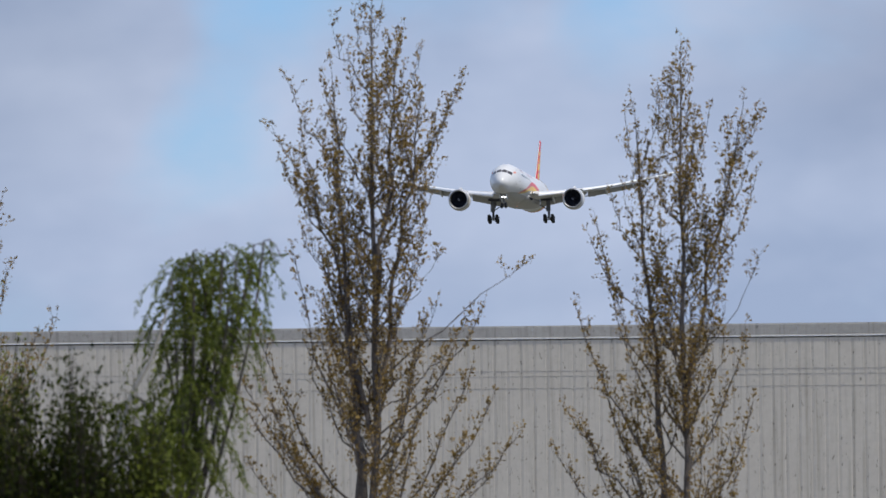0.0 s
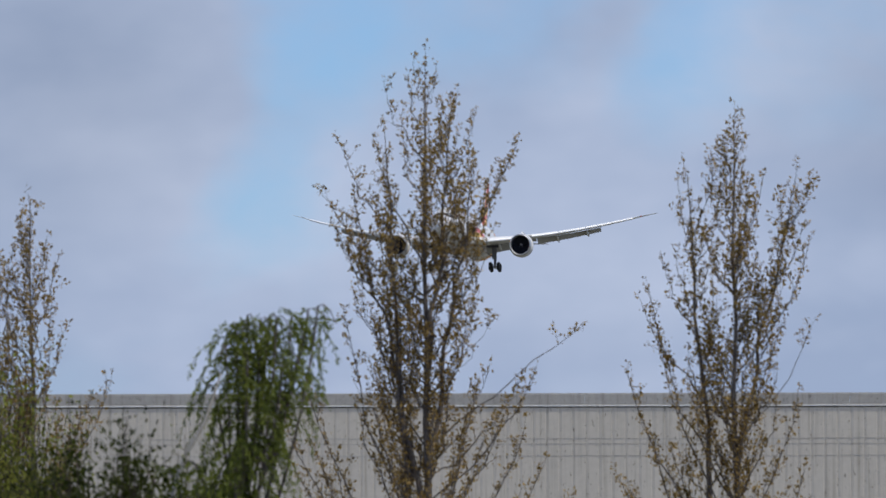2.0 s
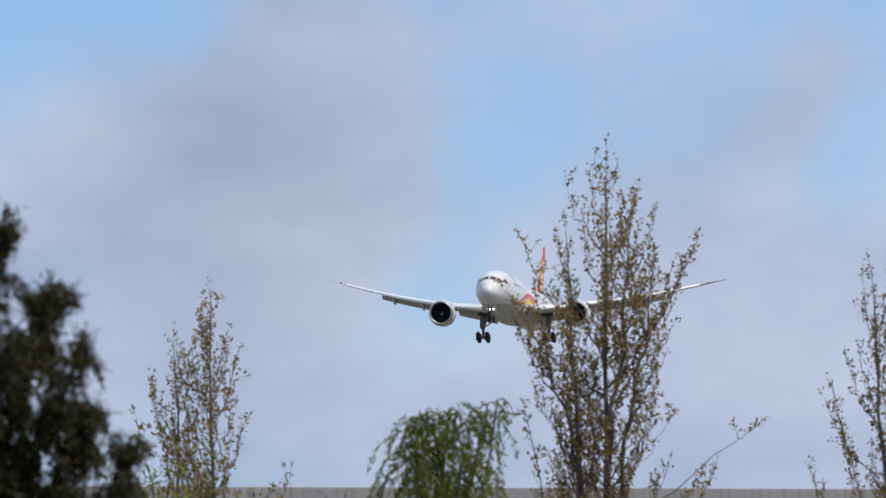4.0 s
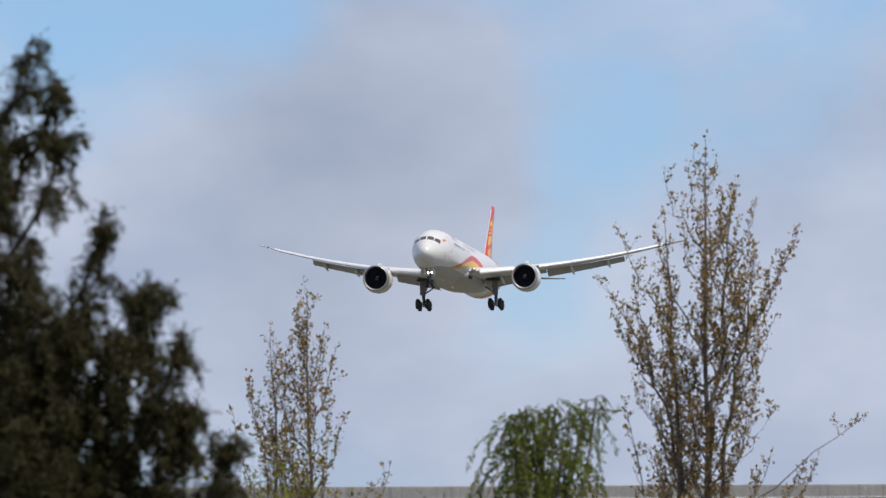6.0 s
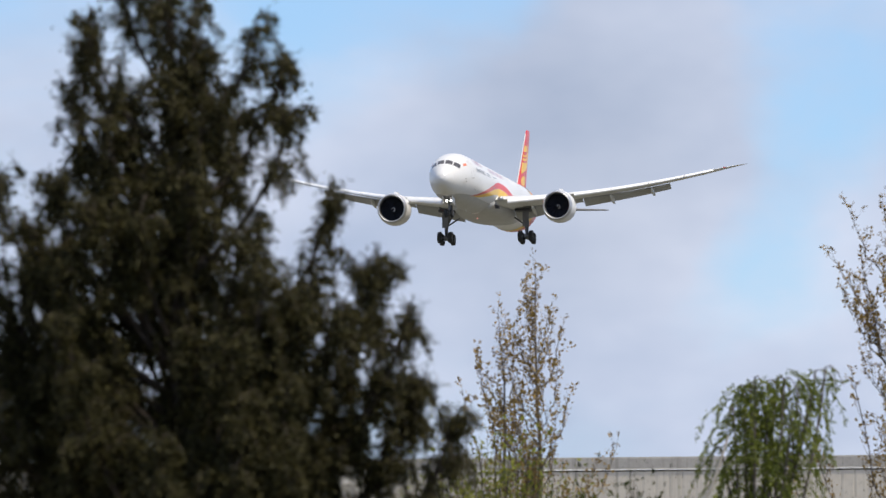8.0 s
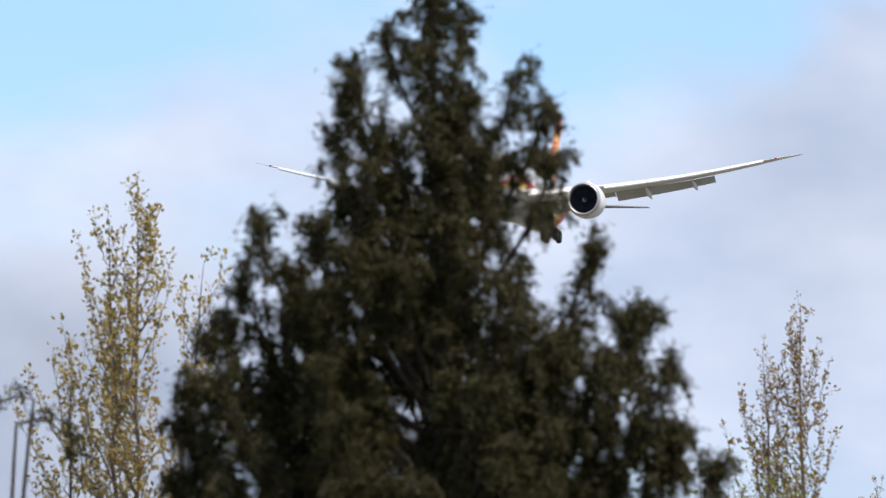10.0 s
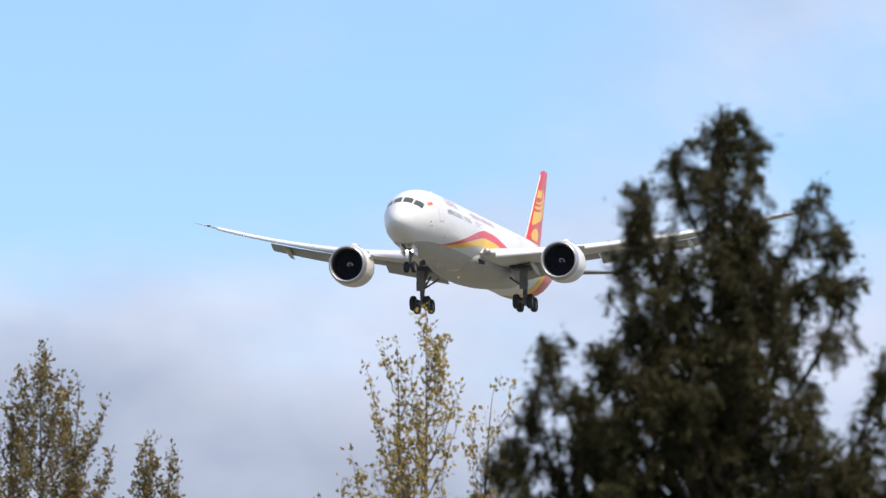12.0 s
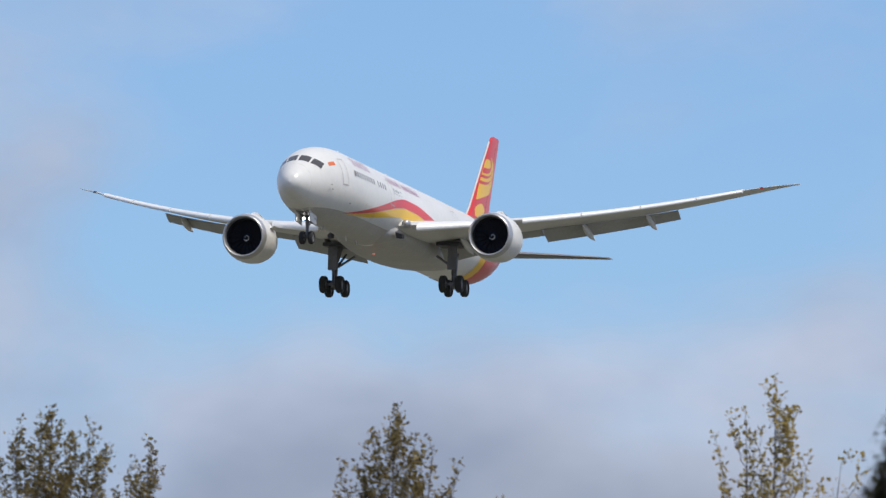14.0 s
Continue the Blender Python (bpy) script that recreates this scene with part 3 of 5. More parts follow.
def make_nose_gear(plane):
    y, zb = 5.4 - NOSE, -4.45
    leg = Shell().tube([(0, y - 0.1, -2.4), (0, y, -3.6), (0, y, zb)], [0.16, 0.14, 0.09], 10)
    gear = part("nose_gear", leg, STEEL, plane, "nose landing gear leg with two wheels and lamps")
    part("axle", Shell().tube([(-0.45, y, zb), (0.45, y, zb)], 0.07, 8), STEEL, gear)
    for dx in (-0.36, 0.36):
        wheel(gear, (dx, y, zb), 0.51, 0.36)
    part("drag_brace", Shell().tube([(0, y, -3.7), (0, y + 1.7, -2.7)], 0.07, 8), STEEL, gear)
    part("torque_link", Shell().tube([(0, y - 0.15, -3.75), (0, y - 0.4, -4.1), (0, y - 0.1, -4.45)], 0.04, 6), STEEL, gear)
    part("lamp_bracket", Shell().box((-0.62, y - 0.10, -3.08), (0.62, y + 0.05, -2.92)), STEEL, gear, smooth=False)
    for dx in (-0.28, 0.28):
        can = Shell().lathe([(0.12, 0.06), (0.0, 0.13), (-0.14, 0.145), (-0.15, 0.13), (-0.10, 0.12)], (dx * 0.85, y - 0.12, -3.0), 16)
        l = part("landing_lamp", can, STEEL, gear, "round landing lamp, switched on")
        part("lens", Shell().lathe([(-0.12, 0.12), (-0.135, 0.01)], (dx * 0.85, y - 0.12, -3.0), 16), LAMP, l, "glowing white lens")
    for sd in (-1, 1):
        d = Shell().rings([[(sd * (0.55 + 0.06 * k), yy, zz + 0.0) for yy, zz in ((y - 1.5, -2.5), (y + 0.4, -2.75), (y + 0.4, -3.45), (y - 1.3, -3.3))] for k in (0, 1)])
        part("gear_door", d, WHITE, gear, "white open nose gear door", smooth=False)


def make_fin(plane):
    # stations: height, leading edge s, chord, -, thickness, twist
    st = [(2.3, 49.6, 8.9, 0, 0.07, 0), (2.75, 51.3, 7.25, 0, 0.09, 0), (3.2, 52.2, 6.5, 0, 0.10, 0), (6, 54.8, 5.05, 0, 0.095, 0), (8.9, 57.5, 3.6, 0, 0.09, 0), (10.1, 58.65, 2.95, 0, 0.085, 0), (10.42, 59.0, 2.7, 0, 0.07, 0), (10.6, 59.7, 1.9, 0, 0.04, 0)]
    heights = [q[0] for q in st]
    fin = part("fin", lifting_surface(st, 1, upright=True), RED, plane, "red tail fin with yellow curling stripes")

    def surface(u, z, side, lift=0.012):
        """A point of the fin's face, u of the chord behind the leading edge."""
        le, ch, tc = (np.interp(z, heights, [q[k] for q in st]) for k in (1, 2, 4))
        x = min(max(u, 0.004), 0.985)
        t = 5 * (0.2969 * math.sqrt(x) - 0.126 * x - 0.3516 * x * x + 0.2843 * x ** 3 - 0.1036 * x ** 4) * (1 if side > 0 else 0.75)
        return (side * (t * tc * ch + lift), le + x * ch - NOSE, z)

    def field(edges, lift, mat, label):
        """Paint between two chord fractions at each height: edges of (height, from, to)."""
        for side in (1, -1):
            rows = []
            for i in range(25):
                z = edges[0][0] + (edges[-1][0] - edges[0][0]) * i / 24
                a, b = (curve_at([e[0] for e in edges], [e[k] for e in edges], z) for k in (1, 2))
                rows.append([surface(a + (b - a) * j / 6, z, side, lift) for j in range(7)])
            part("fin_stripe", Shell().rings(rows, close=False), mat, fin, label)

    def band(p0, p1, p2, w0, w1, mat, lift):
        """A curved band that tapers from its first end to its last."""
        for side in (1, -1):
            rows = []
            for i in range(17):
                t = i / 16
                u = p0[0] * (1 - t) ** 2 + 2 * p1[0] * t * (1 - t) + p2[0] * t * t
                z = p0[1] * (1 - t) ** 2 + 2 * p1[1] * t * (1 - t) + p2[1] * t * t
                du, dz = 2 * (1 - t) * (p1[0] - p0[0]) + 2 * t * (p2[0] - p1[0]), 2 * (1 - t) * (p1[1] - p0[1]) + 2 * t * (p2[1] - p1[1])
                du *= 4.3
                n = math.hypot(du, dz) or 1
                w = w0 + (w1 - w0) * t ** 1.5
                rows.append([surface(u - dz / n * w * k / 4.3, z + du / n * w * k, side, lift) for k in (-1, -0.5, 0, 0.5, 1)])
            part("fin_stripe", Shell().rings(rows, close=False), mat, fin, "painted curl")

    field(((4.75, 0.10, 0.14), (5.2, 0.08, 0.45), (5.7, 0.07, 0.78), (6.4, 0.06, 0.86), (7.4, 0.06, 0.86), (8.0, 0.06, 0.80), (8.45, 0.08, 0.66), (8.75, 0.28, 0.40)), 0.012, YELLOW, "yellow painted field")
    field(((3.3, 0.22, 0.62), (3.9, 0.14, 0.66), (4.3, 0.22, 0.60), (4.55, 0.36, 0.44)), 0.012, YELLOW, "yellow painted crest")
    band((0.02, 7.42), (0.86, 7.40), (0.36, 8.68), 0.24, 0.10, RED, 0.020)
    band((0.02, 8.62), (0.20, 8.75), (0.40, 8.55), 0.22, 0.10, RED, 0.022)
    band((0.02, 6.92), (0.62, 6.72), (0.78, 7.85), 0.13, 0.02, RED, 0.020)
    band((0.02, 6.36), (0.62, 6.20), (0.82, 7.20), 0.14, 0.02, RED, 0.020)
    # pale leading edge and the rudder's hinge
    part("leading_edge", Shell().tube([(0, np.interp(z, heights, [q[1] for q in st]) - 0.01 - NOSE, z) for z in np.linspace(3.0, 10.0, 9)], 0.085, 8), WING, fin, "grey metal leading edge")
    part("rudder_line", Shell().tube([surface(0.70, z, 1, 0.0) for z in (3.2, 5, 8, 9.9)], 0.014, 4), DARK, fin)


def make_airliner():
    plane = tagged(new("airliner"), "white twin-engine airliner with red and yellow stripes, gear down", "airliner")
    stations = [0.0, 0.04, 0.12, 0.25, 0.4, 0.7, 1, 1.5, 2, 2.5, 3, 3.5, 4, 4.7, 5.5, 6.5, 7.5, 8.7, 10, 14, 18, 22, 26, 30, 34, 38, 42, 45, 46.5, 48, 50, 52, 54, 56, 58, 59.5, 60.6, 61.5, 62.2, 62.6]
    rings = [[skin(s, 2 * math.pi * k / 56) for k in range(56)] for s in stations]
    body = part("fuselage", Shell().rings(rings), WHITE, plane, "white fuselage with a rounded nose")
    # belly fairing between the wings
    rings = []
    for i in range(25):
        u = i / 24
        s, k = 20.4 + 21.0 * u, math.sin(math.pi * u) ** 0.55 if 0 < u < 1 else 0.0
        w, h = 1.9 + 1.25 * k, 0.75 + 0.44 * k
        zc = -2.08 + 0.25 * (1 - k)
        ring = []
        for j in range(28):
            a = 2 * math.pi * j / 28
            ca, sa = math.cos(a), math.sin(a)
            ring.append((w * math.copysign(abs(ca) ** 0.7, ca), s - NOSE, zc + h * math.copysign(abs(sa) ** 0.8, sa)))
        rings.append(ring)
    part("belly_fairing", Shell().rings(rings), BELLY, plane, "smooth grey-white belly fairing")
    # livery stripes along both sides
    knots = (8.6, 11.6, 15, 18.3, 20.9, 23.4, 26.2, 30.2, 34.0, 38)
    rt = (-2.15, -1.62, -0.90, -0.14, 0.42, 0.72, 0.72, 0.35, -0.25, -1.2)
    th = (0.03, 0.20, 0.40, 0.56, 0.66, 0.72, 0.74, 0.68, 0.5, 0.2)
    ty = (0.02, 0.18, 0.40, 0.56, 0.70, 0.85, 0.95, 0.95, 0.6, 0.25)
    line = [8.6 + 29.4 * i / 44 for i in range(45)]
    for side in (1, -1):
        part("red_stripe", skin_band(line, lambda s: curve_at(knots, rt, s), lambda s: curve_at(knots, rt, s) - curve_at(knots, th, s), side), RED, body, "red curved stripe")
        part("yellow_stripe", skin_band(line, lambda s: curve_at(knots, rt, s) - curve_at(knots, th, s) - 0.03,
                                        lambda s: curve_at(knots, rt, s) - curve_at(knots, th, s) - curve_at(knots, ty, s), side), YELLOW, body, "yellow curved stripe")
        # painted tail
        for name, mat, lo, hi in (("yellow_stripe", YELLOW, 47.6, 49.3), ("red_tail_paint", RED, 49.3, 60.3)):
            rows = []
            for i in range(15):
                row = []
                for j in range(15):
                    a = math.pi * (0.04 + 0.96 * j / 14)
                    slant = 1.8 * math.cos(a)
                    u = i / 14
                    s = (lo + slant) * (1 - u) + (hi + (slant if mat is YELLOW else 0)) * u
                    row.append(skin(s, side * a, 0.045))
                rows.append(row)
            part(name, Shell().rings(rows, close=False), mat, body)
        # cockpit glass
        for cs in (((1.98, 3), (2.22, 33), (3.02, 29), (2.82, 3)), ((2.28, 37), (2.98, 63), (3.72, 55), (3.08, 34))):
            part("cockpit_window", skin_patch(cs, side), GLASS, body, "dark cockpit window")
        part("flag_mark", skin_patch(((4.3, 54), (5.4, 54), (5.4, 61), (4.3, 61)), side, 2, 2), FLAG, body, "small orange-red flag mark")
        # doors
        for s0 in (6.2, 18.9, 38.6, 47.0):
            sh = Shell()
            a0, a1 = math.degrees(angle_at(s0 + .5, 1.80)), math.degrees(angle_at(s0 + .5, -0.15))
            for cs in (((s0, a0), (s0 + 1.1, a0), (s0 + 1.1, a0 + 0.9), (s0, a0 + 0.9)), ((s0, a1), (s0 + 1.1, a1), (s0 + 1.1, a1 + 1.6), (s0, a1 + 1.6)),
                       ((s0, a0), (s0 + 0.05, a0), (s0 + 0.05, a1), (s0, a1)), ((s0 + 1.05, a0), (s0 + 1.1, a0), (s0 + 1.1, a1), (s0 + 1.05, a1))):
                q = skin_patch(cs, side, 2, 6, 0.024)
                base = len(sh.v)
                sh.v += q.v
                sh.f += [tuple(base + k for k in f) for f in q.f]
            part("cabin_door", sh, LINE, body, "cabin door outlined in grey")
        # cabin windows
        win = skin_patch(((15.0, math.degrees(angle_at(15, 1.24))), (15.27, math.degrees(angle_at(15, 1.24))), (15.27, math.degrees(angle_at(15, 0.80))), (15.0, math.degrees(angle_at(15, 0.80)))), side, 2, 2).mesh("cabin_window")
        for k in range(54):
            s = 9.0 + 0.66 * k
            if 14.7 < s < 15.4 or 18.2 < s < 20.2 or 38.2 < s < 39.8:
                continue
            w = part("cabin_window", win, PORTHOLE, body, "small grey cabin window")
            w.location = (0, s - 15.0, 0)
        # illegible lettering: each sign a knot of short bars
        strokes = random.Random(7)
        for first, signs, wide, z0, z1 in ((9.9, 5, 0.98, 1.68, 2.40), (19.6, 6, 0.62, 1.55, 2.15), (23.9, 8, 0.62, 1.55, 2.15)):
            for k in range(signs):
                s0, sign = first + wide * k, Shell()
                for q in range(3 if wide > 0.8 else 2):
                    zc = z0 + (z1 - z0) * (0.14 + 0.36 * q + strokes.uniform(-0.05, 0.05))
                    s1, s2 = s0 + wide * strokes.uniform(0.0, 0.25), s0 + wide * strokes.uniform(0.6, 0.84)
                    bar = skin_band([s1, s2], lambda q: zc + 0.042, lambda q: zc - 0.042, side, 0.014, 1)
                    base = len(sign.v)
                    sign.v += bar.v
                    sign.f += [tuple(base + n for n in f) for f in bar.f]
                for u in (strokes.uniform(0.05, 0.3), strokes.uniform(0.5, 0.75)):
                    bar = skin_band([s0 + wide * u, s0 + wide * u + 0.10], lambda q: z1 - 0.1 * u, lambda q: z0 + 0.1 * u, side, 0.016, 3)
                    base = len(sign.v)
                    sign.v += bar.v
                    sign.f += [tuple(base + n for n in f) for f in bar.f]
                part("lettering_bar", sign, PURPLE, body, "faded purple lettering bars")
        # grey paint under the nose and the forward hold, deepened for the shade there, and its seam
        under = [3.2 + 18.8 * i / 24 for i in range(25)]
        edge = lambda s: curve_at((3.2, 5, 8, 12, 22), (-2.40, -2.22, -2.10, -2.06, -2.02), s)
        part("shaded_belly_paint", skin_band(under, edge, lambda s: body_section(s)[1], side, 0.007), BELLY, body, "grey painted underside, deepened for shade")
        part("paint_seam", skin_band(under, lambda s: edge(s) + 0.03, lambda s: edge(s) - 0.01, side, 0.010, 1), LINE, body)
        # cooling air inlet and pale lamp housing by the wing root
        inlet = Shell().rings([[(side * 2.62, y, -2.28 + z) for y, z in ((-9.3, 0.26), (-8.2, 0.34), (-8.2, -0.10), (-8.9, -0.22))],
                               [(side * 3.02, y + 0.2, -2.38 + z) for y, z in ((-9.0, 0.20), (-8.2, 0.26), (-8.2, -0.06), (-8.8, -0.14))]])
        part("air_inlet", inlet, DARK, plane, "dark cooling air inlet", smooth=False)
    for s in (1.55,):
        ring = [skin(s, 2 * math.pi * k / 48, 0.004) for k in range(49)]
        part("skin_joint", Shell().tube(ring, 0.008, 4), NACELLE, body)
    # probes and underside beacon
    part("beacon", Shell().lathe([(-0.02, 0.12), (-0.11, 0.10), (-0.15, 0.02)], (0, 24.5 - NOSE, -3.30), 14, "z"), BEACON, plane, "red glowing anti-collision beacon")
    for s, a in ((4.2, 96), (4.5, 104), (8.5, 118)):
        p = skin(s, radians(a), 0.0)
        part("probe", Shell().tube([p, p + Vector((0.12, -0.05, -0.03)), p + Vector((0.14, -0.3, -0.03))], 0.03, 6), LINE, plane)
    for s in (13.0, 27.0):
        part("antenna", Shell().rings([[(w, s + y - NOSE, 2.94 + z) for y, z in ((0, 0), (0.5, 0), (0.55, 0.4), (0.35, 0.4))] for w in (-0.02, 0.02)]), WHITE, plane, smooth=False)
    fans = []
    for side in (1, -1):
        st = []
        for i in range(41):
            x = 1.5 + (29.95 - 1.5) * i / 40
            le, ch, z = wing_at(x)
            st.append((x, le, ch, z, 0.125 - 0.0024 * x if x < 28.5 else 0.055, 1.5 - 0.09 * x))
        wing = part("wing", lifting_surface(st, side), WING, plane, "long grey wing bent upward to a raked tip")
        for x0, x1 in ((4.0, 8.8), (11.2, 15.2), (15.3, 19.3), (19.4, 23.2), (23.3, 26.4)):
            sl = []
            for i in range(5):
                x = x0 + (x1 - x0) * i / 4
                le, ch, z = wing_at(x)
                sl.append((x, le - 0.06 * ch - 0.16, 0.15 * ch + 0.36, z - 0.04 * ch - 0.06, 0.34, -24))
            part("slat", lifting_surface(sl, side), SLAT, wing, "pale lowered leading-edge slat")
        for x0, x1, cut, ln, dr, dp in ((3.2, 8.9, 0.81, 0.22, 30, 0.20), (9.1, 11.2, 0.84, 0.17, 16, 0.10), (11.4, 21.2, 0.79, 0.24, 28, 0.17)):
            part("flap", flap_piece(x0, x1, cut, ln, dr, dp, side), FLAP, wing, "dark grey flap lowered for landing")
        for k in range(7):
            x = 12 + 1.2 * k
            le, ch, z = wing_at(x)
            sp = Shell().box((side * x - 0.55, le + ch * 0.66 - NOSE, z + 0.055 * ch * 0.9), (side * x + 0.55, le + ch * 0.80 - NOSE, z + 0.058 * ch * 0.9 + 0.02))
            if k % 2 == 0:
                part("spoiler", sp, WING, wing, smooth=False)
        for x, ln in ((5.6, 4.6), (14.6, 4.2), (19.2, 3.7)):
            part("flap_fairing", fairing(x, ln, side), WING, wing, "pointed flap track fairing")
        le, ch, z = wing_at(27.6)
        part("tip_light", Shell().box((side * 27.6 - 0.14, le - 0.03 - NOSE, z - 0.05), (side * 27.6 + 0.14, le + 0.3 - NOSE, z + 0.06)), RED if side > 0 else DARK, wing,
             "small coloured wing tip light", smooth=False)
        st = []
        for i in range(9):
            u = i / 8
            st.append((0.5 + 9.3 * u, 53.6 + 6.9 * u ** 1.08, 6.4 - 4.6 * u, 0.35 + 0.3 * u, 0.09, -2))
        part("tailplane", lifting_surface(st, side), TAIL, plane, "swept tailplane, its grey darkened for the shaded underside")
        fans.append(make_engine(plane, side))
        make_main_gear(plane, side)
        ll = Shell().lathe([(0.9, 0.30), (0.4, 0.33), (0.05, 0.30), (-0.08, 0.18), (-0.12, 0.02)], (side * 3.15, 22.15 - NOSE, wing_line(3) + 0.1), 14)
        part("root_lamp", ll, BARE, wing, "bright metal wing root lamp housing")
    make_nose_gear(plane)
    for side in (1, -1):
        # the nose bay's inner shade is a dark patch laid on the skin
        part("nose_bay_shade", skin_patch(((3.7, 166), (6.1, 168), (6.1, 180), (3.7, 180)), side, 6, 3, 0.016), DARK, plane, "dark patch for the shade inside the nose gear bay")
        part("hold_door", skin_band([12.5, 12.56], lambda s: -0.9, lambda s: -2.5, side, 0.016, 6), LINE, plane, "edge of a cargo hold door")
        part("hold_door", skin_band([15.2, 15.26], lambda s: -1.2, lambda s: -2.5, side, 0.016, 6), LINE, plane, "edge of a cargo hold door")
    part("drain_mast", Shell().rings([[(w, 16.0 + y - NOSE, z) for y, z in ((0, -2.93), (0.4, -2.93), (0.55, -3.35), (0.35, -3.35))] for w in (-0.03, 0.03)]), WING, plane, "grey drain mast", smooth=False)
    for s in (9.5, 19.0):
        part("antenna", Shell().rings([[(w, s + y - NOSE, z) for y, z in ((0, -2.95), (0.45, -2.95), (0.5, -3.3), (0.3, -3.3))] for w in (-0.02, 0.02)]), BELLY, plane, "small blade antenna", smooth=False)
    make_fin(plane)
    return plane, fans


# ---- trees ----
def leaf_mesh(name, points, ways, length, width, rng, spread=0.9, fold=0.25):
    """One folded rhombic leaf at each point, pointing roughly along its way."""
    p, d = np.array(points, float), np.array(ways, float)
    n = len(p)
    d = d + rng.normal(0, spread, (n, 3))
    d /= np.linalg.norm(d, axis=1)[:, None]
    w = np.cross(d, rng.normal(0, 1, (n, 3)))
    w /= np.linalg.norm(w, axis=1)[:, None]
    nrm = np.cross(d, w)
    ln = (length * rng.uniform(0.6, 1.3, n))[:, None]
    wd = ln * width * rng.uniform(0.75, 1.2, n)[:, None]
    mid = p + d * ln * 0.45
    v = np.stack([p, mid + w * wd * 0.5 + nrm * wd * fold, p + d * ln, mid - w * wd * 0.5 + nrm * wd * fold], 1).reshape(-1, 3)
    me = bpy.data.meshes.new(name)
    me.vertices.add(n * 4)
    me.vertices.foreach_set("co", v.ravel())
    me.loops.add(n * 4)
    me.loops.foreach_set("vertex_index", np.arange(n * 4, dtype=np.int32))
    me.polygons.add(n)
    me.polygons.foreach_set("loop_start", np.arange(0, n * 4, 4, dtype=np.int32))
    me.polygons.foreach_set("loop_total", np.full(n, 4, dtype=np.int32))
    me.update(calc_edges=True)
    return me


def bent(start, way, length, rng, steps=5, lift=0.0, wander=0.12):
    """A wandering line; lift bends it upward (or down when negative)."""
    pts, d, p = [Vector(start)], Vector(way).normalized(), Vector(start)
    for _ in range(steps):
        d = (d + Vector((rng.normal(0, wander), rng.normal(0, wander), rng.normal(0, wander) + lift))).normalized()
        p = p + d * (length / steps)
        pts.append(p.copy())
    return pts


def along(pts, u):
    x = u * (len(pts) - 1)
    i = min(int(x), len(pts) - 2)
    return pts[i].lerp(pts[i + 1], x - i), (pts[i + 1] - pts[i]).normalized()


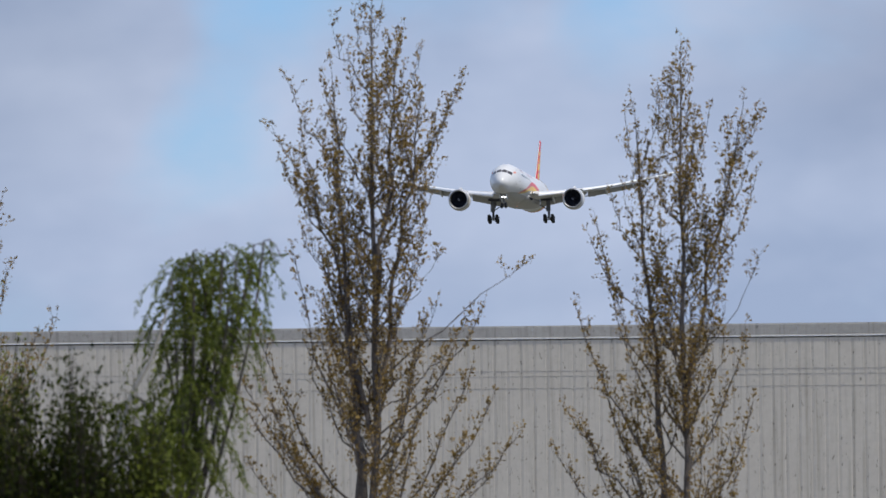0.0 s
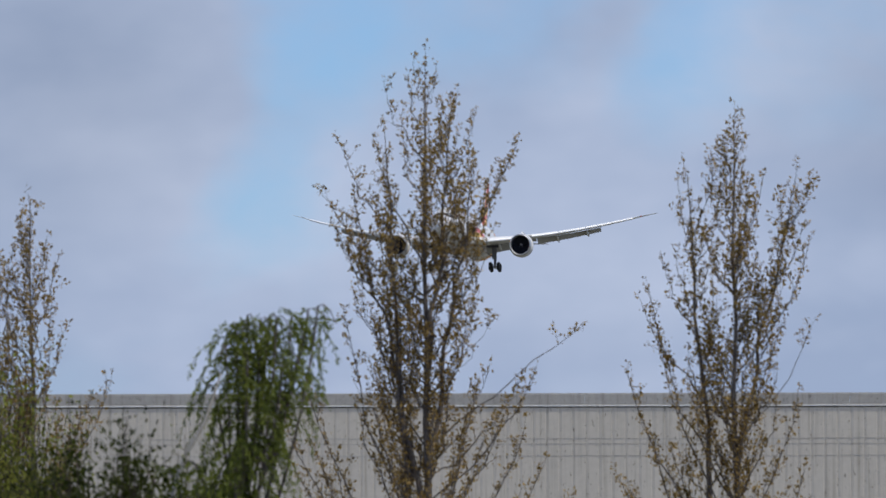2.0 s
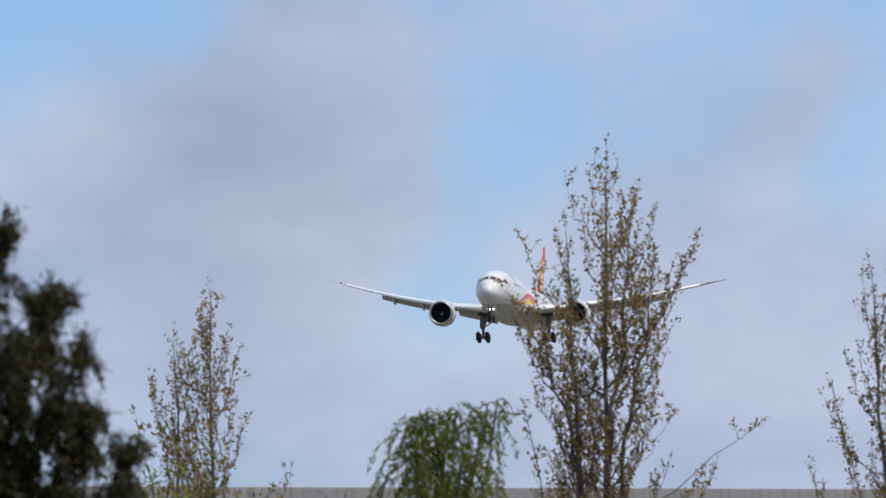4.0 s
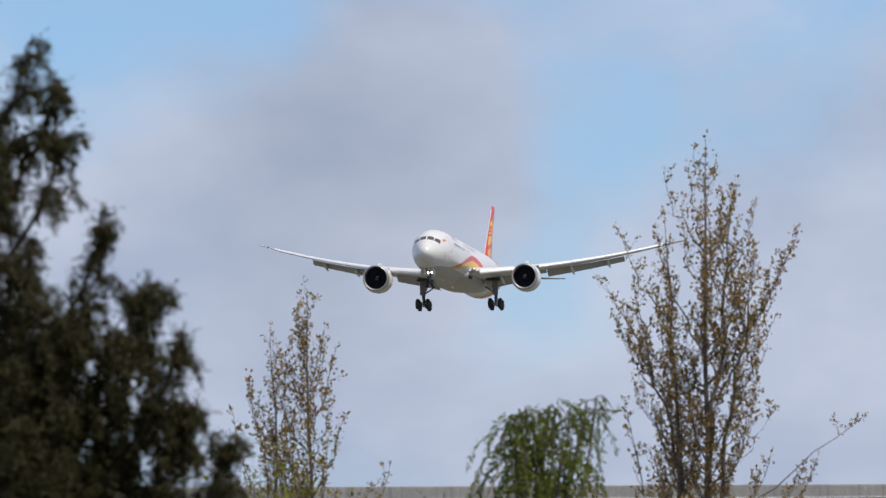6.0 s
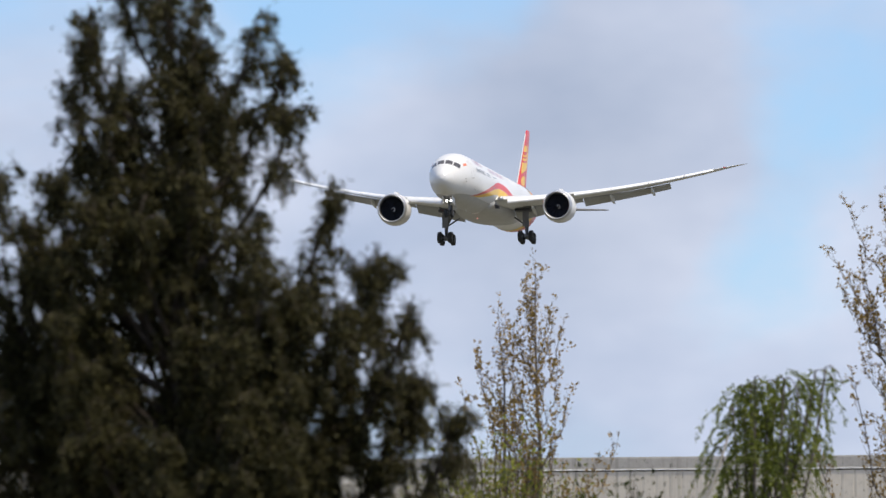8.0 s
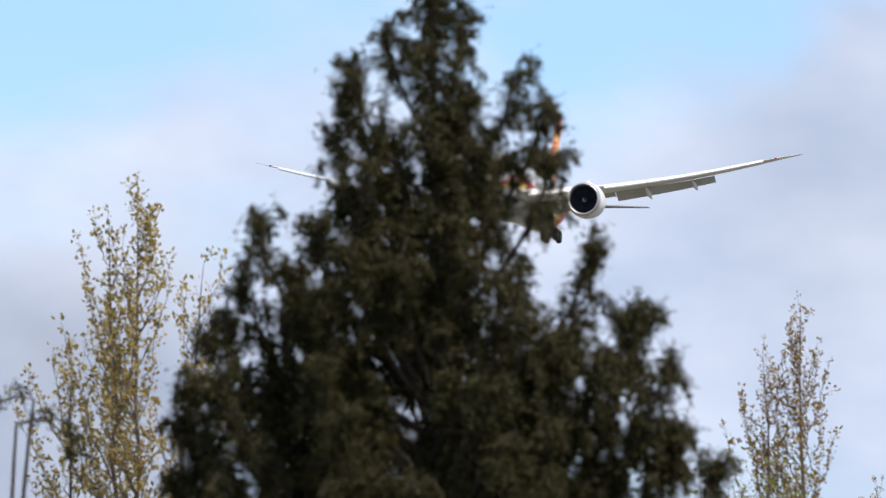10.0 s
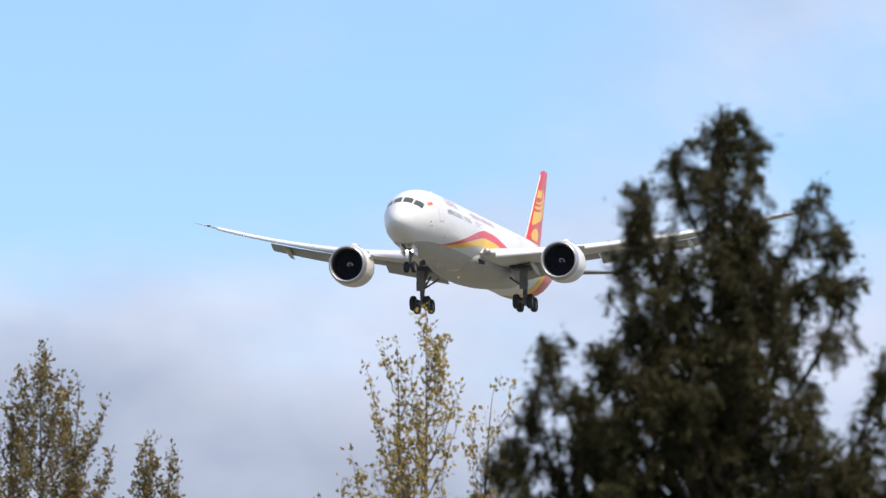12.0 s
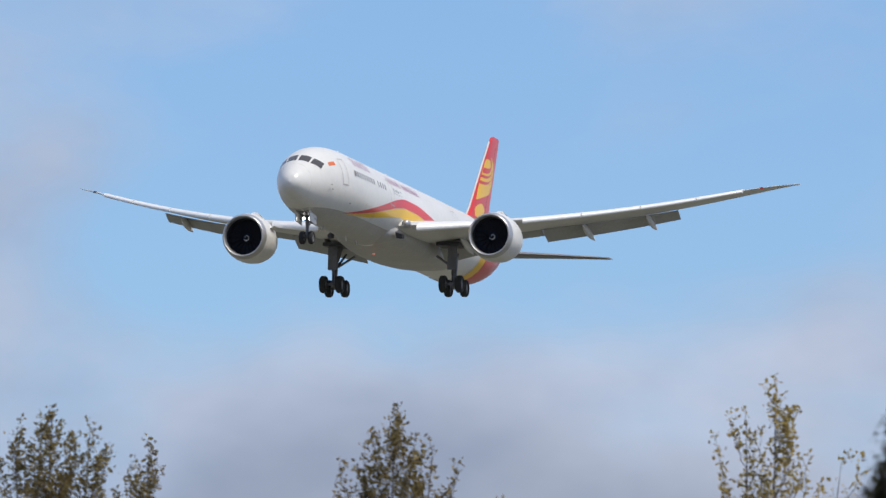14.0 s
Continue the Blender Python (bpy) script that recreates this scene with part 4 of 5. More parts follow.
def upright_tree(name, label, place, height, seed, shape, leaders=(), limbs=64, density=1.3, leaf=0.062, mat=None, extra=(), trunk_r=0.105):
    """A narrow tree of steep limbs with small young leaves in tufts. shape: (height, crown radius) pairs from low to high;
    leaders: (dx, dy, height, base height) of further stems; extra: (base height, tip, thickness, bare share, arch) of single boughs."""
    rng = np.random.default_rng(seed)
    tree = tagged(new(name), label, "tree", group="row of upright trees")
    tree.location = place
    wood, twigs, lp, lw = Shell(), Shell(), [], []
    zs, rs = [q[0] for q in shape], [q[1] for q in shape]

    def tuft(p, d, k=None):
        for _ in range(int(k or rng.integers(2, 6))):
            lp.append(p + Vector(rng.normal(0, leaf * 0.5, 3)))
            lw.append(d + Vector((0, 0, 0.25)))

    def twig(p, d, length, r):
        pts = bent(p, d, length, rng, 4, 0.10, 0.15)
        twigs.tube(pts, [r, r * 0.85, r * 0.7, r * 0.55, r * 0.4], 3, cap=False)
        k = max(2, int(length * density / 0.105))
        for i in range(k):
            if rng.random() < 0.66:
                q, dd = along(pts, (i + rng.uniform(0.3, 1)) / k * 0.999)
                tuft(q, dd)
        tuft(pts[-1], (pts[-1] - pts[-2]).normalized(), 4)

    def limb(p, tip, r, bare=0.12, arch=0.22):
        """From the stem outward, then steeply up to its tip."""
        p, tip = Vector(p), Vector(tip)
        knee = p.lerp(tip, 0.45) + Vector(((tip.x - p.x) * arch, (tip.y - p.y) * arch, -0.45 * arch * (tip.z - p.z)))
        pts = []
        for i in range(9):
            u = i / 8
            q = p * (1 - u) ** 2 + knee * 2 * u * (1 - u) + tip * u * u
            s = 0.045 * math.sin(u * math.pi)
            pts.append(q + Vector(rng.normal(0, s, 3)))
        length = (tip - p).length
        wood.tube(pts, [r * (1 - 0.85 * i / 8) + 0.002 for i in range(9)], 5, cap=False)
        k = max(3, int(length * 6.4 * density * min(1.0, 1.2 * (1 - bare))))
        for i in range(k):
            u = bare + (0.99 - bare) * (i + rng.random()) / k
            q, dd = along(pts, min(u, 0.995))
            a = rng.uniform(0, 2 * math.pi)
            side = Vector((math.cos(a), math.sin(a), rng.uniform(0.4, 1.5)))
            twig(q, dd * 0.75 + side * 0.6, rng.uniform(0.10, 0.42) * (1.15 - 0.4 * u), 0.0040 + r * 0.10)
        twig(pts[-1], (pts[-1] - pts[-2]).normalized(), 0.22, 0.005)

    def stem(base, top, r0, count, lo, reach):
        n, pts = 14, []
        for i in range(n + 1):
            u = i / n
            wob = 0.05 * math.sin(u * math.pi)
            pts.append(Vector(base).lerp(Vector(top), u) + Vector((rng.normal(0, wob), rng.normal(0, wob), 0)))
        wood.tube(pts, [r0 * (1 - u / n) ** 0.9 + 0.005 for u in range(n + 1)], 8)
        for i in range(count):
            zt = lo + (top[2] - lo) * ((i + rng.random()) / count) ** 0.85
            rad = np.interp(zt, zs, rs) * reach * math.sqrt(rng.uniform(0.12, 1.05))
            a = rng.uniform(0, 2 * math.pi)
            axis, _ = along(pts, min(0.99, (zt - base[2]) / (top[2] - base[2])))
            tip = Vector((axis.x + rad * math.cos(a), axis.y + rad * math.sin(a), zt))
            zb = max(base[2] + 0.3, zt - 0.35 - rad * rng.uniform(1.1, 2.0))
            p, _ = along(pts, min(0.99, (zb - base[2]) / (top[2] - base[2])))
            limb(p, tip, 0.004 + 0.0050 * (tip - p).length)
        for _ in range(int(9 * density * top[2] / 15)):
            q, dd = along(pts, rng.uniform(0.72, 0.99))
            a = rng.uniform(0, 2 * math.pi)
            twig(q, dd + Vector((math.cos(a), math.sin(a), 0)) * 0.6, rng.uniform(0.12, 0.34), 0.005)
        twig(pts[-1], (0, 0, 1), 0.28, 0.006)

    stem((0, 0, 0), (0, 0, height), trunk_r, limbs, zs[0], 1.0)
    for dx, dy, hz, *low in leaders:
        base = (0.0, 0.0, low[0]) if low else (dx * 0.3, dy * 0.3, height * 0.42)
        stem(base, (dx, dy, hz), trunk_r * (0.36 if low else 0.6), max(12, int(limbs * 0.34)), max(height * 0.6, base[2] + 0.8), 0.5 if low else 0.78)
    for zb, tip, r, *bare in extra:
        limb((0, 0, zb), tip, r, *(bare or (0.22,)))
    part("trunk", wood, BARK, tree, "grey-brown upright trunk and limbs")
    tagged(part("branchwork", twigs, BARK, tree, "thin grey-brown branchwork", tidy=False), kind="stuff")
    tagged(part("crown", leaf_mesh("crown", lp, lw, leaf, 0.62, rng), mat or BRONZE, tree, "sparse small young leaves in tufts", tidy=False), kind="stuff")
    return tree


def weeping_tree(place, height, seed):
    """Willow: arched limbs from which leafy strands hang."""
    rng = np.random.default_rng(seed)
    tree = tagged(new("willow"), "weeping willow with hanging fresh green leaves", "tree")
    tree.location = place
    strands, lp, lw = Shell(), [], []
    trunk = [Vector((-0.75 + 0.2 * math.sin(u * 2.2) + 0.35 * u * u, 0.2, u * height * 0.78)) for u in np.linspace(0, 1, 9)]
    stem = part("trunk", Shell().tube(trunk, [0.13 - 0.0115 * i for i in range(9)], 8), BARK, tree, "grey-brown bent willow trunk")
    bough = [Vector(q) for q in ((-0.70, 0.1, 4.6), (-1.05, -0.45, 6.2), (-0.98, -0.75, 7.2), (-0.82, -0.8, 7.72), (-0.60, -0.8, 8.08), (-0.40, -0.7, 8.7))]
    part("limb", Shell().tube(bough, [0.045, 0.038, 0.033, 0.028, 0.025, 0.012], 6), PALE_BARK, tree, "pale curved bough")

    def strand(p, length):
        pts, q = [p], p.copy()
        d = Vector((rng.normal(0.05, 0.42), rng.normal(0, 0.5), 0.30))
        for i in range(6):
            d = (d + Vector((rng.normal(0, 0.07), rng.normal(0, 0.07), -0.42))).normalized()
            q = q + d * length / 6
            pts.append(q.copy())
        strands.tube(pts, [0.006, 0.005, 0.004, 0.004, 0.003, 0.003, 0.002], 3, cap=False)
        k = int(length / 0.020)
        for i in range(k):
            c, dd = along(pts, (i + rng.random()) / k * 0.999)
            lp.append(c + Vector(rng.normal(0, 0.012, 3)))
            lw.append(dd + Vector((0, 0, -0.3)))

    # arches: crest across, crest depth, crest height, overhang across, strands, longest strand
    arches = [(-0.24, 0.1, 9.40, -0.08, 14, 0.7), (-0.10, -0.2, 9.48, 0.12, 14, 0.7), (0.16, 0.2, 9.50, 0.16, 14, 0.7), (-0.15, 0.0, 9.42, 0.10, 16, 0.9), (0.05, 0.1, 9.46, 0.18, 16, 1.0), (0.25, -0.2, 9.46, 0.18, 16, 1.0), (0.42, 0.1, 9.48, 0.14, 14, 0.9), (0.62, 0.1, 9.57, 0.28, 8, 0.5), (0.74, -0.1, 9.60, 0.22, 8, 0.7), (0.56, 0.2, 9.30, 0.2, 8, 0.7),
              (-0.24, 0.2, 9.05, -0.05, 14, 1.0), (-0.36, -0.2, 9.12, -0.06, 10, 1.2), (0.10, 0.4, 9.1, 0.2, 20, 1.2), (0.35, -0.4, 9.05, 0.2, 18, 1.0), (0.42, 0.2, 8.95, 0.10, 12, 0.6), (-0.52, 0.1, 8.66, -0.14, 10, 0.7),
              (0.14, 0.2, 8.7, 0.16, 16, 0.95), (-0.10, -0.4, 8.7, -0.12, 18, 1.2), (-0.20, -0.2, 8.2, 0.2, 18, 1.4), (0.02, 0.4, 8.1, 0.14, 12, 1.1), (-0.25, -0.4, 7.9, 0.15, 20, 1.4), (-0.14, 0.1, 7.4, 0.12, 14, 1.1),
              (-0.40, 0.2, 7.6, -0.1, 20, 1.2), (-0.30, -0.3, 7.1, 0.2, 18, 1.0), (-0.75, 0.1, 7.75, -0.2, 12, 0.9), (-1.05, 0.2, 7.70, -0.35, 12, 1.0), (-1.35, -0.2, 7.75, -0.4, 10, 0.9), (-0.6, -0.3, 7.3, 0.1, 18, 1.0)]
    for cx, cy, cz, over, count, longest in arches:
        p0, _ = along(trunk, rng.uniform(0.72, 0.98))
        crest, tip = Vector((cx, cy, cz - 0.06)), Vector((cx + over, cy * 1.2, cz - 0.28))
        pts = []
        for u in np.linspace(0, 1, 7):
            pts.append(p0 * (1 - u) ** 2 + Vector((cx * 0.75, cy * 0.75, (p0.z + cz) / 2 + 0.15)) * 2 * u * (1 - u) + crest * u * u)
        pts += [crest.lerp(tip, u) + Vector((0, 0, 0.10 * math.sin(math.pi * u))) for u in (0.3, 0.65, 1.0)]
        part("limb", Shell().tube(pts, [0.026 - 0.0024 * i for i in range(10)], 5), BARK, tree)
        for _ in range(int(count * 1.15)):
            c, _d = along(pts, 0.36 + 0.639 * rng.random())
            strand(c + Vector(rng.normal(0, 0.05, 3)), rng.uniform(0.3, 1.0) * longest)
    tagged(part("strand", strands, WILLOW, tree, tidy=False), kind="stuff")
    tagged(part("crown", leaf_mesh("crown", lp, lw, 0.070, 0.34, rng, 0.6), WILLOW, tree, "hanging strands of narrow green leaves", tidy=False), kind="stuff")
    return tree


def bush(name, label, place, size, seed, mat, leaf=0.07, count=9000, lobes=9, category="bush", flat=0.30):
    """Rounded shrub of branches whose outer shoots carry the leaves."""
    rng = np.random.default_rng(seed)
    b = tagged(new(name), label, category)
    b.location = place
    wood, lp, lw = Shell(), [], []
    sx, sy, sz = size
    shoots = int(count / 42)
    for _ in range(shoots):
        a, e = rng.uniform(0, 2 * math.pi), math.asin(rng.uniform(flat, 1.0))
        r = rng.uniform(0.72, 1.06) * (1 + 0.14 * math.sin(lobes * a * 0.5 + seed) * math.cos(3 * e))
        tip = Vector((sx * r * math.cos(a) * math.cos(e), sy * r * math.sin(a) * math.cos(e), sz * (0.35 + 0.65 * r * math.sin(e))))
        root = Vector((tip.x * 0.25, tip.y * 0.25, sz * 0.1 + tip.z * 0.3))
        mid = root.lerp(tip, 0.55) + Vector(rng.normal(0, 0.12, 3))
        wood.tube([root, mid, tip], [0.014, 0.008, 0.003], 4, cap=False)
        for _k in range(42):
            u = rng.uniform(0.55, 1.0)
            c = (mid.lerp(tip, (u - 0.5) * 2) if u > 0.5 else root.lerp(mid, u * 2)) + Vector(rng.normal(0, 0.13, 3))
            lp.append(c)
            lw.append((tip - mid).normalized() + Vector((0, 0, 0.2)))
    for k in range(5):
        wood.tube([(0.1 * k - 0.2, 0, 0), (rng.normal(0, sx * 0.15), rng.normal(0, 0.2), sz * 0.3), (rng.normal(0, sx * 0.35), rng.normal(0, sy * 0.3), sz * 0.7)], [0.08, 0.06, 0.02], 6)
    part("trunk", wood, DARK_BARK, b, "dark brown stems and shoots", tidy=False)
    tagged(part("crown", leaf_mesh("crown", lp, lw, leaf, 0.5, rng, 0.9), mat, b, "dense small leaves", tidy=False), kind="stuff")
    return b


def conifer(name, label, place, height, seed, spires, mat, low=0.34, fronds_per_metre=31, limbs=160, arches=(), plume=6, girth=((0.0, 0.03), (0.5, 0.12), (1.25, 0.42), (1.75, 0.58), (2.0, 0.82), (2.5, 1.08), (3.2, 1.18), (4.0, 1.38), (6.0, 1.6))):
    """Cypress-like conifer. spires: (dx, dy, top height, radius) of each leader, clothed in arching fronds with hanging tips."""
    rng = np.random.default_rng(seed)
    tree = tagged(new(name), label, "conifer")
    tree.location = place
    wood, lp, lw = Shell(), [], []

    def frond(p, a, r, rise, hang):
        """Out and up from the stem, then over and down with the wind; flat sprays hang from both its sides."""
        out = Vector((math.cos(a), math.sin(a), 0))
        across = Vector((-math.sin(a), math.cos(a), 0))
        turn = across * rng.normal(0, 0.25 * r) + Vector((0.08 * r + 0.015, 0, 0))
        pts = [p, p + out * r * 0.45 + Vector((0, 0, rise * 0.75)), p + out * r * 0.85 + turn * 0.5 + Vector((0, 0, rise)),
               p + out * r * 1.10 + turn + Vector((0, 0, rise - hang * 0.30)), p + out * r * 1.22 + turn * 1.25 + Vector((0, 0, rise - hang))]
        pts = [q + Vector(rng.normal(0, 0.012, 3)) for q in pts]
        wood.tube(pts, [0.008, 0.007, 0.005, 0.004, 0.002], 3, cap=False)
        k = max(6, int((r + hang + rise) / 0.030))
        for i in range(k):
            u = (i + rng.random()) / k
            q, dd = along(pts, 0.05 + 0.949 * u)
            for hand in (-1, 1):
                sd = (dd * 0.55 + across * hand * rng.uniform(0.2, 0.8) + Vector(rng.normal(0, 0.3, 3)) + Vector((0, 0, -0.45))).normalized()
                sl = rng.uniform(0.04, 0.17) * (1.05 - 0.75 * u * u)
                n = 5 if sl > 0.07 else 4
                for m in range(n):
                    lp.append(q + sd * sl * (m + rng.random()) / n + Vector(rng.normal(0, 0.012, 3)))
                    lw.append(sd + Vector((0, 0, -0.2)))

    def clothe(pts, rad, density, start, face=None, near=0.07, grow=0.23):
        """Fronds all along a stem, in tufts with thin places between them; its end stands up in a loose plume."""
        length = sum((pts[i + 1] - pts[i]).length for i in range(len(pts) - 1))
        count, wave = int(density * length * (1 - start)), rng.uniform(0, 6.28)
        for i in range(count):
            u = start + (1 - start) * (i + rng.random()) / count
            p, _d = along(pts, min(0.999, u))
            d = (1 - u) * length
            tufts = 0.72 + 0.50 * math.sin(d * 13.0 + wave)
            if tufts < 0.42 and rng.random() < 0.5:
                continue
            r = min(rad, near + grow * d) * max(0.3, tufts) * rng.uniform(0.3, 1.3)
            way = rng.uniform(0, 2 * math.pi) if face is None or rng.random() < 0.4 else face + rng.normal(0, 0.9)
            frond(p, way, max(r, 0.03), rng.uniform(0.05, 0.15) + 0.34 * r, rng.uniform(0.05, 0.16) + 0.34 * r)
        for k in range(plume):
            frond(pts[-1] - Vector((0, 0, rng.uniform(0.04, 0.22))), rng.uniform(0, 6.28), rng.uniform(0.03, 0.15), rng.uniform(0.10, 0.28), rng.uniform(0.03, 0.12))

    trunk = [Vector((0.05 * math.sin(u * 5), 0.04 * math.cos(u * 4), u * (height - 0.1))) for u in np.linspace(0, 1, 13)]
    wood.tube(trunk, [0.17 * (1 - i / 12) + 0.008 for i in range(13)], 8)
    clothe(trunk, 0.32, fronds_per_metre * 1.9, low, near=0.12, grow=0.26)
    tips = [(Vector((dx, dy, top)), rad * 0.85) for dx, dy, top, rad in spires if (dx, dy) != (0, 0)]
    for i in range(limbs):
        zt = height - 0.7 - (height * (1 - low) - 0.9) * ((i + rng.random()) / limbs) ** 0.62
        reach = np.interp(height - zt, [g[0] for g in girth], [g[1] for g in girth]) * math.sqrt(rng.uniform(0.16, 1.0))
        a = rng.uniform(0, 2 * math.pi)
        tips.append((Vector((reach * math.cos(a), reach * math.sin(a), zt)), rng.uniform(0.26, 0.42) * min(1.0, max(0.5, (height - zt) / 2.4))))
    for tip, rad in tips:
        reach = math.hypot(tip.x, tip.y)
        zb = max(height * 0.15, tip.z - 0.45 - 0.85 * reach)
        root = Vector((0, 0, zb))
        bend = Vector((tip.x * 0.85, tip.y * 0.85, zb + 0.42 * (tip.z - zb)))
        pts = [root * (1 - u) ** 2 + bend * 2 * u * (1 - u) + tip * u * u for u in np.linspace(0, 1, 8)]
        wood.tube(pts, [0.010 + 0.022 * reach * (1 - k / 7) ** 1.2 for k in range(8)], 5, cap=False)
        clothe(pts, rad, fronds_per_metre * (0.8 if tip.z > height - 2.7 else 1.15), 0.42 if tip.z > height - 2.7 else 0.2, math.atan2(tip.y, tip.x) if reach else None)
    for base, crest, end in arches:
        a, b, c = Vector(base), Vector(crest), Vector(end)
        pts = [a.lerp(b, u) + Vector((0, 0, 0.10 * math.sin(math.pi * u))) for u in (0, 0.35, 0.7)] + [b.lerp(c, u) + Vector((0, 0, 0.12 * math.sin(math.pi * u))) for u in (0, 0.3, 0.6, 0.85, 1.0)]
        wood.tube(pts, [0.022, 0.019, 0.016, 0.014, 0.011, 0.008, 0.006, 0.004], 5, cap=False)
        clothe(pts, 0.035, fronds_per_metre * 0.3, 0.5)
    tagged(part("branchwork", wood, DARK_BARK, tree, "dark brown trunk and boughs", tidy=False), kind="stuff")
    tagged(part("crown", leaf_mesh("crown", lp, lw, 0.043, 0.34, rng, 0.35), mat, tree, "drooping dark green scale foliage", tidy=False), kind="stuff")
    return tree


CROWN_A = ((8.0, 1.0), (9.3, 1.12), (10.4, 0.86), (11.3, 0.80), (12.5, 0.82), (13.6, 0.74), (14.6, 0.48), (15.3, 0.28), (15.7, 0.06))
CROWN_B = ((8.0, 1.5), (9.6, 1.75), (10.8, 1.2), (11.8, 0.74), (12.8, 0.92), (14.0, 1.15), (14.7, 1.10), (15.5, 0.88), (16.2, 0.5), (16.7, 0.06))
CROWN_C = ((8.5, 0.9), (10.5, 0.95), (11.8, 0.85), (12.8, 0.68), (13.5, 0.42), (14.0, 0.2), (14.35, 0.04))


def crown_like(height, radius):
    return ((height - 6.5, radius), (height - 4.0, radius), (height - 2.4, radius * 0.95), (height - 1.4, radius * 0.75), (height - 0.6, radius * 0.4), (height, 0.05))


def make_trees():
    yield upright_tree("tree", "tall upright tree with two stems and bronze young leaves", (3.90, 165, 0), 15.45, 11, CROWN_A, leaders=((-0.76, 0.2, 14.55), (1.0, -0.2, 14.5, 9.7)), limbs=66,
                 extra=((11.3, (1.2, 0.0, 13.4), 0.013), (10.2, (1.22, 0.1, 12.05), 0.010, 0.8), (10.4, (-1.5, 0.0, 12.4), 0.014), (8.2, (-1.75, 0.1, 11.3), 0.022), (7.5, (-1.9, 0.0, 9.6), 0.024), (7.3, (-1.35, 0.2, 10.3), 0.022), (7.0, (-2.1, 0.1, 8.9), 0.02), (7.6, (1.1, 0.2, 9.7), 0.022), (8.8, (-1.25, 0.0, 11.9), 0.016), (9.2, (-1.4, 0.1, 12.7), 0.015), (7.2, (-1.7, -0.1, 9.4), 0.018), (7.0, (-1.5, 0.2, 8.9), 0.018), (7.3, (-1.1, 0.0, 9.3), 0.016), (7.2, (0.8, -0.1, 9.0), 0.016), (8.6, (1.0, 0.1, 10.9), 0.015)))
    yield upright_tree("tree", "tall slender tree with bronze young leaves, bare side branch", (-1.15, 165, 0), 16.4, 12, CROWN_B, leaders=((-0.66, 0.2, 15.2), (-1.15, 0.3, 14.1, 9.0), (0.42, -0.2, 15.5, 11.0), (0.8, -0.2, 14.8, 9.4), (-0.45, 0.2, 12.6)), limbs=52, trunk_r=0.125,
                 extra=((13.0, (1.47, 0.0, 15.0), 0.014), (12.6, (1.25, 0.2, 14.7), 0.014), (12.5, (-1.6, 0.0, 14.2), 0.014), (12.0, (-1.45, 0.2, 13.6), 0.014), (10.1, (2.40, 0.1, 11.98), 0.015, 0.88, -0.03), (9.6, (1.5, 0.1, 11.2), 0.012, 0.35), (11.0, (1.02, 0.0, 12.1), 0.006, 0.97), (9.8, (1.0, -0.2, 11.3), 0.012, 0.3), (9.2, (1.75, -0.3, 11.3), 0.016, 0.5), (8.6, (-1.3, 0.1, 12.2), 0.02), (7.6, (-2.2, 0.0, 9.9), 0.022), (7.8, (-1.9, 0.3, 11.0), 0.022), (7.2, (-1.6, -0.2, 9.2), 0.02), (7.0, (-2.0, 0.1, 8.7), 0.02),
                        (7.5, (2.3, 0.1, 9.2), 0.02), (7.6, (1.6, -0.2, 10.4), 0.02), (7.2, (1.9, 0.2, 8.7), 0.018), (7.4, (-2.3, 0.1, 10.6), 0.018), (7.2, (-1.8, 0.0, 10.1), 0.018), (7.6, (1.9, 0.1, 9.8), 0.018), (7.3, (1.5, 0.0, 9.3), 0.016), (7.0, (-1.3, 0.1, 8.9), 0.016), (8.8, (1.3, 0.0, 10.7), 0.015)))
    yield upright_tree("tree", "slender upright tree with pale young leaves before the roof", (-7.65, 166, 0), 14.1, 13, CROWN_C, leaders=((-0.62, 0.1, 13.45),), limbs=54,
                 extra=((9.0, (-1.2, 0.0, 12.1), 0.016), (8.8, (-1.5, 0.2, 11.3), 0.016), (9.4, (-0.95, 0.0, 12.7), 0.014), (9.0, (1.3, 0.0, 11.2), 0.014)))
    yield upright_tree("tree", "upright tree with yellow-green young leaves beside the conifer", (-18.35, 164, 0), 15.95, 14, crown_like(16.0, 0.95), leaders=((-0.5, 0.2, 15.5), (1.05, 0.3, 14.8)), mat=OLIVE, density=0.95, limbs=58, leaf=0.085, extra=((10.5, (-1.7, 0.0, 12.9), 0.018), (10.2, (-1.4, 0.2, 13.2), 0.018), (10.8, (-1.2, 0.1, 13.7), 0.018), (9.8, (-2.0, -0.1, 12.5), 0.018), (12.2, (-0.95, 0.1, 15.1), 0.014)))
    yield upright_tree("tree", "small tree with yellow-green leaves beside a taller one", (-19.5, 165, 0), 13.4, 19, crown_like(13.5, 0.8), mat=OLIVE, density=0.95, limbs=40, leaf=0.085)
    yield upright_tree("tree", "leafy rounded upright tree with olive young leaves", (-24.5, 163, 0), 15.35, 15, crown_like(15.4, 1.2), leaders=((-0.5, 0.1, 14.7), (0.6, 0.2, 14.85)), mat=RUSSET, density=1.75, limbs=76, leaf=0.075)
    yield upright_tree("tree", "small upright tree with olive young leaves", (-23.0, 164.5, 0), 14.0, 16, crown_like(14.1, 0.8), leaders=((0.4, 0.1, 13.8),), mat=RUSSET, density=1.75, limbs=48, leaf=0.075)
